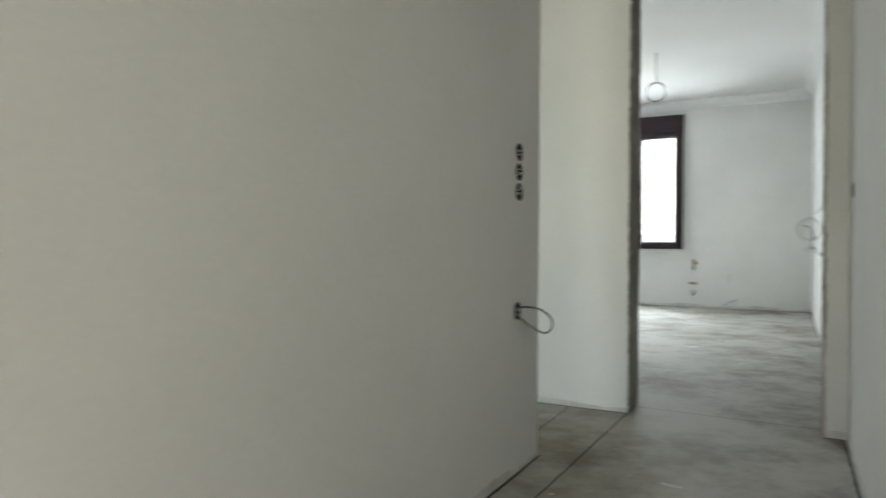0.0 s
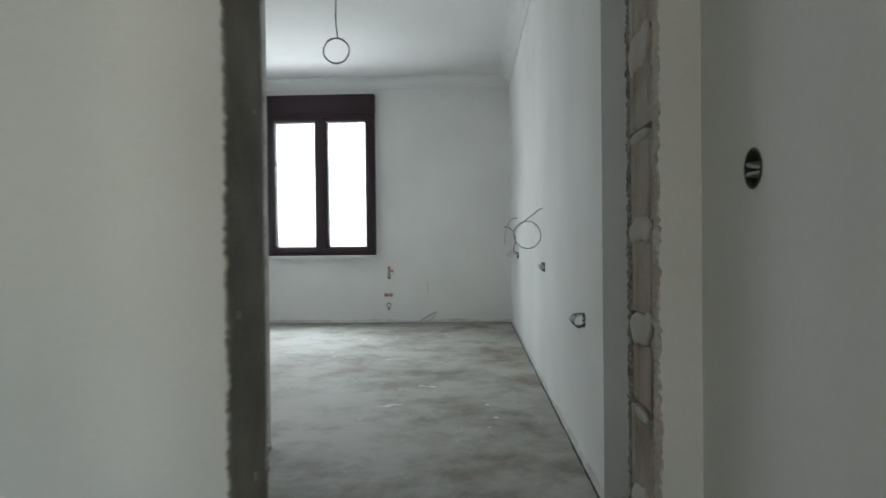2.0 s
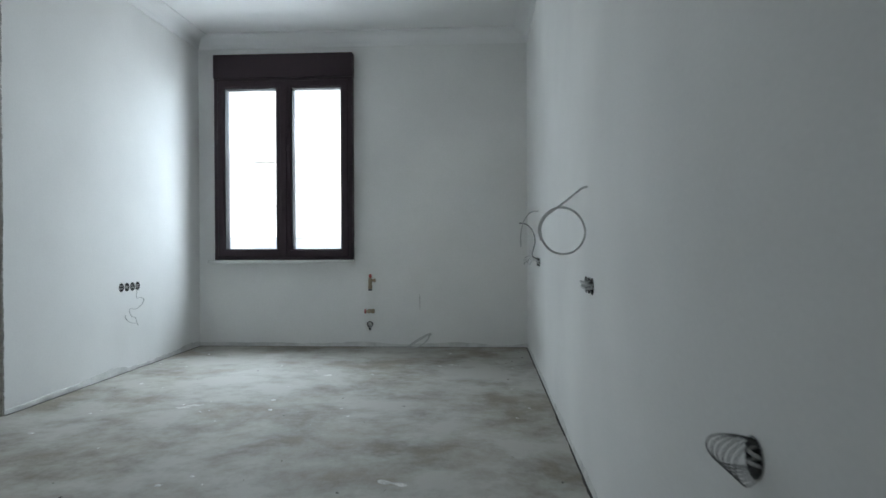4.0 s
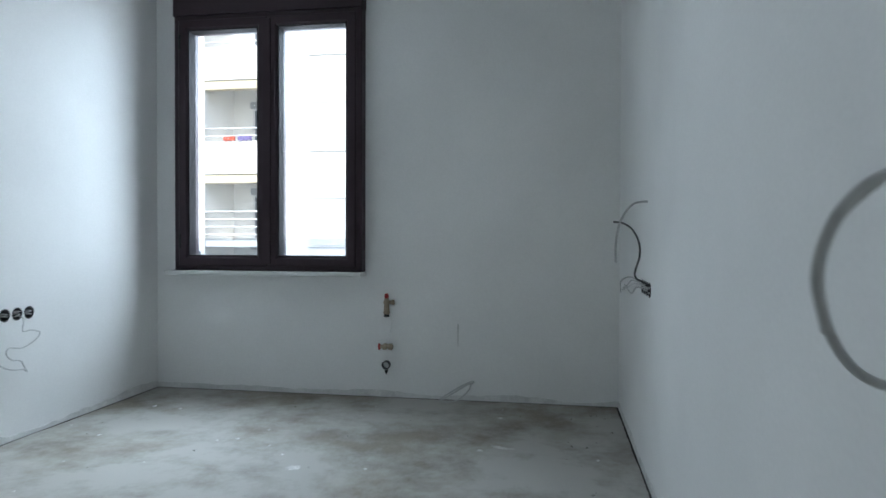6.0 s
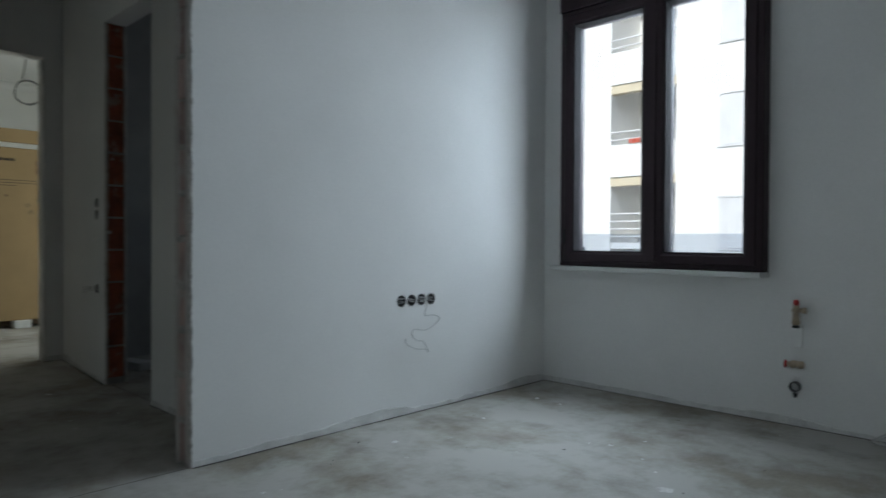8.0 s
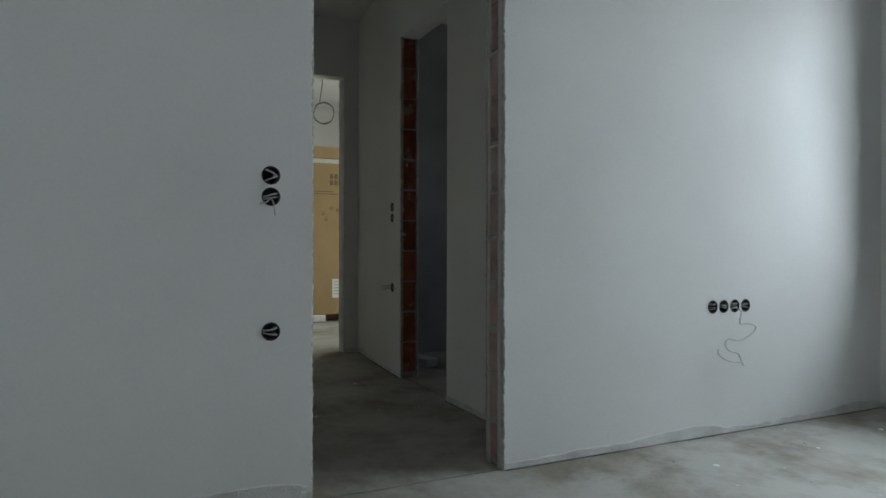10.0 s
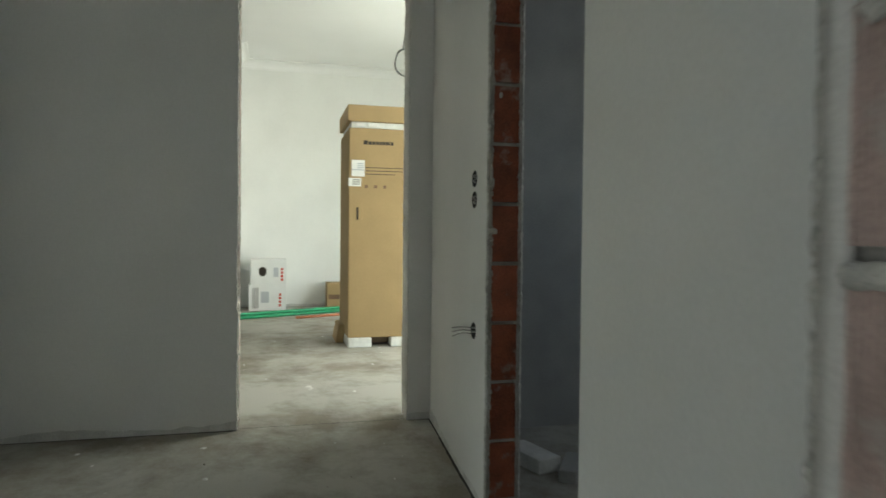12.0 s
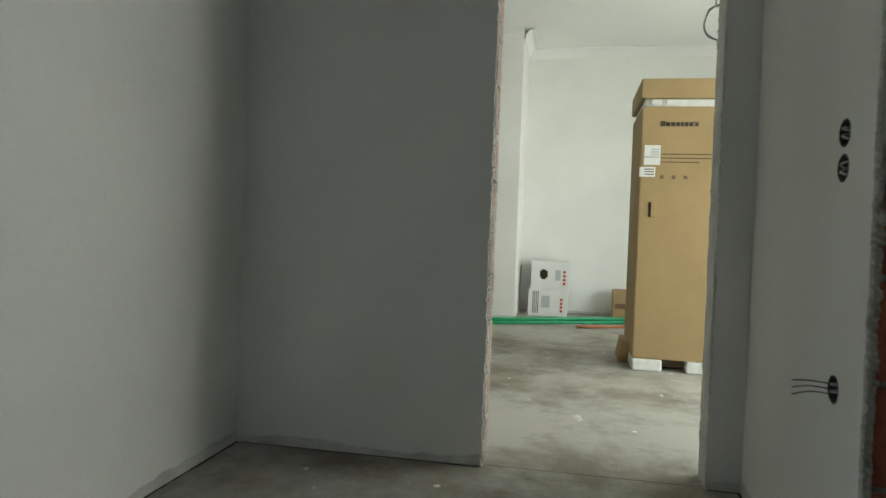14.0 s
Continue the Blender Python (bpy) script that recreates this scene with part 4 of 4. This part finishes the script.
carton_box("carton_body", M["cardboard"], -CD, 0.0, 0.085, 0, CW, 1.885, "brown cardboard body", 0.010)
carton_box("carton_lid", M["cardboard"], -CD - 0.012, -0.012, 1.94, 0.012, CW + 0.012, 2.08, "brown cardboard lid", 0.008)
carton_box("foam_layer", M["foam"], -CD + 0.02, 0.02, 1.885, -0.02, CW - 0.02, 1.94, "white foam showing under the lid")
for y0, y1 in ((0.06, 0.13), (0.16, 0.26)):
    carton_box("foam_tab", M["paper"], -0.01, y0, 1.90, 0.004, y1, 1.935)
for y0, y1 in ((0.0, 0.205), (0.372, 0.535), (0.765, CW)):
    carton_box("foam_foot", M["foam"], -CD, y0, 0.0, 0.012, y1, 0.085, "white foam foot", 0.012)
# recesses between the feet: boards coloured dark for the shade under the carton
for y0, y1 in ((0.205, 0.372), (0.535, 0.765)):
    carton_box("shaded_base_board", M["board_shade"], -CD + 0.02, y0, 0.02, -0.10, y1, 0.08)
lab = carton_box("shipping_label", M["paper"], 0.0, 0.025, 1.47, 0.003, 0.135, 1.61, "white shipping label", 0.0)
for k in range(4):
    carton_box("print_bar", M["shutter"], 0.003, 0.07 if k < 3 else 0.025, 1.575 - 0.018 * k, 0.0045, 0.125, 1.585 - 0.018 * k, "", 0.0, lab)
lab = carton_box("shipping_label", M["paper"], 0.0, -0.004, 1.385, 0.0035, 0.105, 1.455, "small white label round the edge", 0.0)
for k in range(3):
    carton_box("print_bar", M["print"], 0.0035, 0.03, 1.40 + 0.018 * k, 0.005, 0.095, 1.407 + 0.018 * k, "", 0.0, lab)
x = 0.125
for w, hh in ((0.04, 0.036), (0.032, 0.028), (0.034, 0.028), (0.032, 0.028), (0.026, 0.028), (0.03, 0.028), (0.032, 0.028), (0.010, 0.036), (0.026, 0.028)):
    carton_box("maker_mark", M["print"], 0.0, x, 1.745, 0.002, x + w - 0.005, 1.745 + hh, "", 0.0)
    x += w
for k, (y0, y1) in enumerate(((0.14, 0.62), (0.14, 0.72), (0.14, 0.40))):
    carton_box("print_line", M["print"], 0.0, y0, 1.545 - 0.028 * k, 0.0015, y1, 1.551 - 0.028 * k, "", 0.0)
for y in (0.15, 0.23, 0.31):
    bm = bmesh.new()
    lathe(bm, (0, y, 1.385), (1, 0, 0), [(0, 0.018), (0.002, 0.018)], 4)
    part("handling_mark", bm, M["tape"], carton)
for y, z in ((0.50, 1.29), (0.53, 1.22), (0.60, 1.35)):
    bm = bmesh.new()
    rr = [ring_of(bm, (c, y, z), (0, 1, 0), (0, 0, 1), r, 12) for c, r in ((0, 0.020), (0.002, 0.020), (0.002, 0.014), (0, 0.014))]
    tunnel(bm, rr, False)
    part("handling_mark", bm, M["print"], carton)
# no real hole: a dark block paints the shade inside it
carton_box("hand_hole", M["print"], -0.012, 0.066, 1.10, 0.001, 0.084, 1.205, "hand hole drawn as a dark patch for its shade", 0.0)
carton_box("torn_flap", M["cardboard"], -0.004, 0.084, 1.10, 0.010, 0.118, 1.21, "torn cardboard flap", 0.003)
lab = carton_box("shipping_label", M["paper"], 0.0, 0.61, 0.285, 0.003, 0.755, 0.51, "tall white delivery note", 0.0)
for k in range(5):
    carton_box("print_bar", M["shutter"], 0.003, 0.63, 0.47 - 0.036 * k, 0.0045, 0.735 - 0.02 * (k % 2), 0.482 - 0.036 * k, "", 0.0, lab)
for k in range(6):
    y, z = 0.578 + 0.055 * (k % 3), 1.70 - 0.075 * (k // 3)
    carton_box("handling_mark", M["tape"], 0.0, y, z, 0.002, y + 0.042, z + 0.06, "", 0.0)
for k, (y0, y1) in enumerate(((0.655, 0.668), (0.674, 0.70), (0.706, 0.735))):
    carton_box("print_bar", M["tape"], 0.0, y0, 1.31, 0.002, y1, 1.35, "", 0.0)
bm = bmesh.new()
box(bm, -8.98, 4.27, 0.0, -8.62, 4.335, 0.16)
for v in bm.verts:
    v.co.y += 0.03 * (v.co.z > 0.1)
tagged(part("cardboard_offcut", bm, M["cardboard"], bevel=0.006), "crushed cardboard offcut leaning against the tall carton", "cardboard")


def small_box(name, x, y, z, d, w, h, mat, label, marks, turn=0.0):
    root = tagged(new(name), label, "box")
    root.matrix_world = pose(x, y, z, 0, 0, turn)
    bm = bmesh.new()
    box(bm, -d, 0, 0, 0, w, h)
    body = part("carton_body", bm, mat, root, bevel=0.004)
    for m, y0, y1, z0, z1 in marks:
        bm = bmesh.new()
        box(bm, 0.0, y0, z0, 0.002, y1, z1)
        part("print_mark", bm, M[m], root)
    return root


red_marks = [("redprint", 0.37, 0.40, 0.05 + 0.045 * k, 0.08 + 0.045 * k) for k in range(4)]
small_box("white_box", -11.30, 3.42, 0, 0.34, 0.46, 0.325, M["paper"], "white product box with printed bars by the back wall",
          [("print", 0.05 + 0.02 * k, 0.058 + 0.02 * k, 0.03, 0.29) for k in range(4)] + [("shutter", 0.15, 0.25, 0.10, 0.24)] + red_marks)
small_box("white_box", -11.30, 3.445, 0.325, 0.34, 0.44, 0.325, M["paper"], "white product box stacked on another white box",
          [("print", 0.10, 0.19, 0.13, 0.21), ("print", 0.12, 0.17, 0.11, 0.225), ("shutter", 0.28, 0.34, 0.10, 0.22)] + red_marks, 1.5)
small_box("brown_box", -11.32, 4.40, 0, 0.3, 0.42, 0.34, M["cardboard"], "small brown carton with a dark tape band by the back wall", [("tape", 0.02, 0.41, 0.13, 0.19)])
for off, z in ((0.0, 0.020), (0.045, 0.020), (0.022, 0.056)):
    bm = bmesh.new()
    tube(bm, [(-9.75 + off, 1.9, z), (-10.35 + off, 3.13, z), (-10.95 + off, 4.38, z), (-11.35 + off, 5.2, z)], 0.019, 10, 3)
    tagged(part("green_pipe", bm, M["green"], smooth=True), "long green plastic water pipe lying on the floor", "pipe", "pipes on the floor")
bm = bmesh.new()
tube(bm, [(-10.38, 3.98, 0.016), (-10.62, 4.5, 0.016), (-10.9, 5.1, 0.016)], 0.016, 10, 3)
tagged(part("brown_pipe", bm, M["copper_brown"], smooth=True), "orange-brown plastic pipe lying on the floor", "pipe", "pipes on the floor")

# ---- bathroom: rubble on the floor ----
for i, (x, y, l, w, h, a) in enumerate(((-5.30, 4.80, 0.26, 0.12, 0.06, 15), (-5.15, 4.92, 0.24, 0.07, 0.05, -35))):
    bm = bmesh.new()
    box(bm, -l / 2, -w / 2, 0, l / 2, w / 2, h)
    for v in bm.verts:
        v.co += Vector((noise.noise(v.co * 31), noise.noise(v.co * 17), 0)) * 0.012
    ob = tagged(part("rubble_block", bm, M["rough_plaster"] if i == 0 else M["bath"], bevel=0.006), "broken grey building block lying on the bathroom floor", "rubble")
    ob.matrix_world = pose(x, y, 0, 0, 0, a)

# ---- crumbs of plaster on the screed ----
rng = random.Random(11)
bm = bmesh.new()
for x0, x1, y0, y1, n in ((-2.9, -0.1, 2.1, 6.5, 60), (-5.9, -3.2, 2.6, 4.4, 26), (-9.5, -6.4, 3.0, 4.9, 26), (-1.0, -0.1, -2, 0.2, 6)):
    for _ in range(n):
        x, y, r = rng.uniform(x0, x1), rng.uniform(y0, y1), rng.choice((0.004, 0.006, 0.009, 0.014))
        m = 6
        t0 = rng.uniform(0, 6)
        lo = [bm.verts.new((x + r * rng.uniform(0.7, 1.4) * math.cos(t0 + 2 * math.pi * k / m), y + r * rng.uniform(0.6, 1.2) * math.sin(t0 + 2 * math.pi * k / m), 0.0005)) for k in range(m)]
        tip = bm.verts.new((x, y, 0.3 * r + 0.001))
        for k in range(m):
            bm.faces.new((lo[k], lo[(k + 1) % m], tip))
tagged(part("plaster_crumbs", bm, M["paper"]), "scattered white plaster crumbs on the screed", "debris", kind="stuff")

bm = bmesh.new()
for x0, x1, y0, y1, n in ((-2.9, -0.1, 2.1, 6.5, 34), (-5.9, -3.2, 2.6, 4.4, 10), (-0.3, -0.03, 2.2, 6.4, 16)):
    for _ in range(n):
        x, y, r = rng.uniform(x0, x1), rng.uniform(y0, y1), rng.choice((0.003, 0.004, 0.006))
        lo = [bm.verts.new((x + r * rng.uniform(0.6, 1.6) * math.cos(k * 1.257), y + r * rng.uniform(0.6, 1.3) * math.sin(k * 1.257), 0.0005)) for k in range(5)]
        tip = bm.verts.new((x, y, 0.5 * r + 0.001))
        for k in range(5):
            bm.faces.new((lo[k], lo[(k + 1) % 5], tip))
tagged(part("dark_grit", bm, M["gap"]), "scattered dark grit on the screed", "debris", kind="stuff")

# ---- dried filler smears on the screed ----
for i, (x, y, w, l, a) in enumerate(((-0.92, 2.75, 0.05, 0.12, 20), (-0.75, 3.25, 0.04, 0.10, -30), (-2.05, 4.4, 0.05, 0.14, 10), (-1.5, 5.3, 0.04, 0.09, 40), (-0.62, 5.75, 0.04, 0.08, 0),
                                     (-6.9, 3.95, 0.04, 0.13, -15), (-4.3, 3.5, 0.03, 0.08, 30), (-0.6, -0.6, 0.03, 0.07, 0))):
    bm = bmesh.new()
    for blob in range(4):
        bx, by = rng.uniform(-l, l) * 0.5, rng.uniform(-w, w) * 0.5
        n = 11
        lo = [bm.verts.new((bx + 0.4 * l * rng.uniform(0.35, 1) * math.cos(2 * math.pi * k / n), by + 0.5 * w * rng.uniform(0.35, 1) * math.sin(2 * math.pi * k / n), 0.0006 + blob * 0.0003)) for k in range(n)]
        tip = bm.verts.new((bx, by, 0.0022 + blob * 0.0003))
        for k in range(n):
            bm.faces.new((lo[k], lo[(k + 1) % n], tip))
    ob = tagged(part("filler_smear", bm, M["edge"]), "dried pale filler smear on the screed", "filler smear", "filler smears on the floor")
    ob.matrix_world = pose(x, y, 0, 0, 0, a)
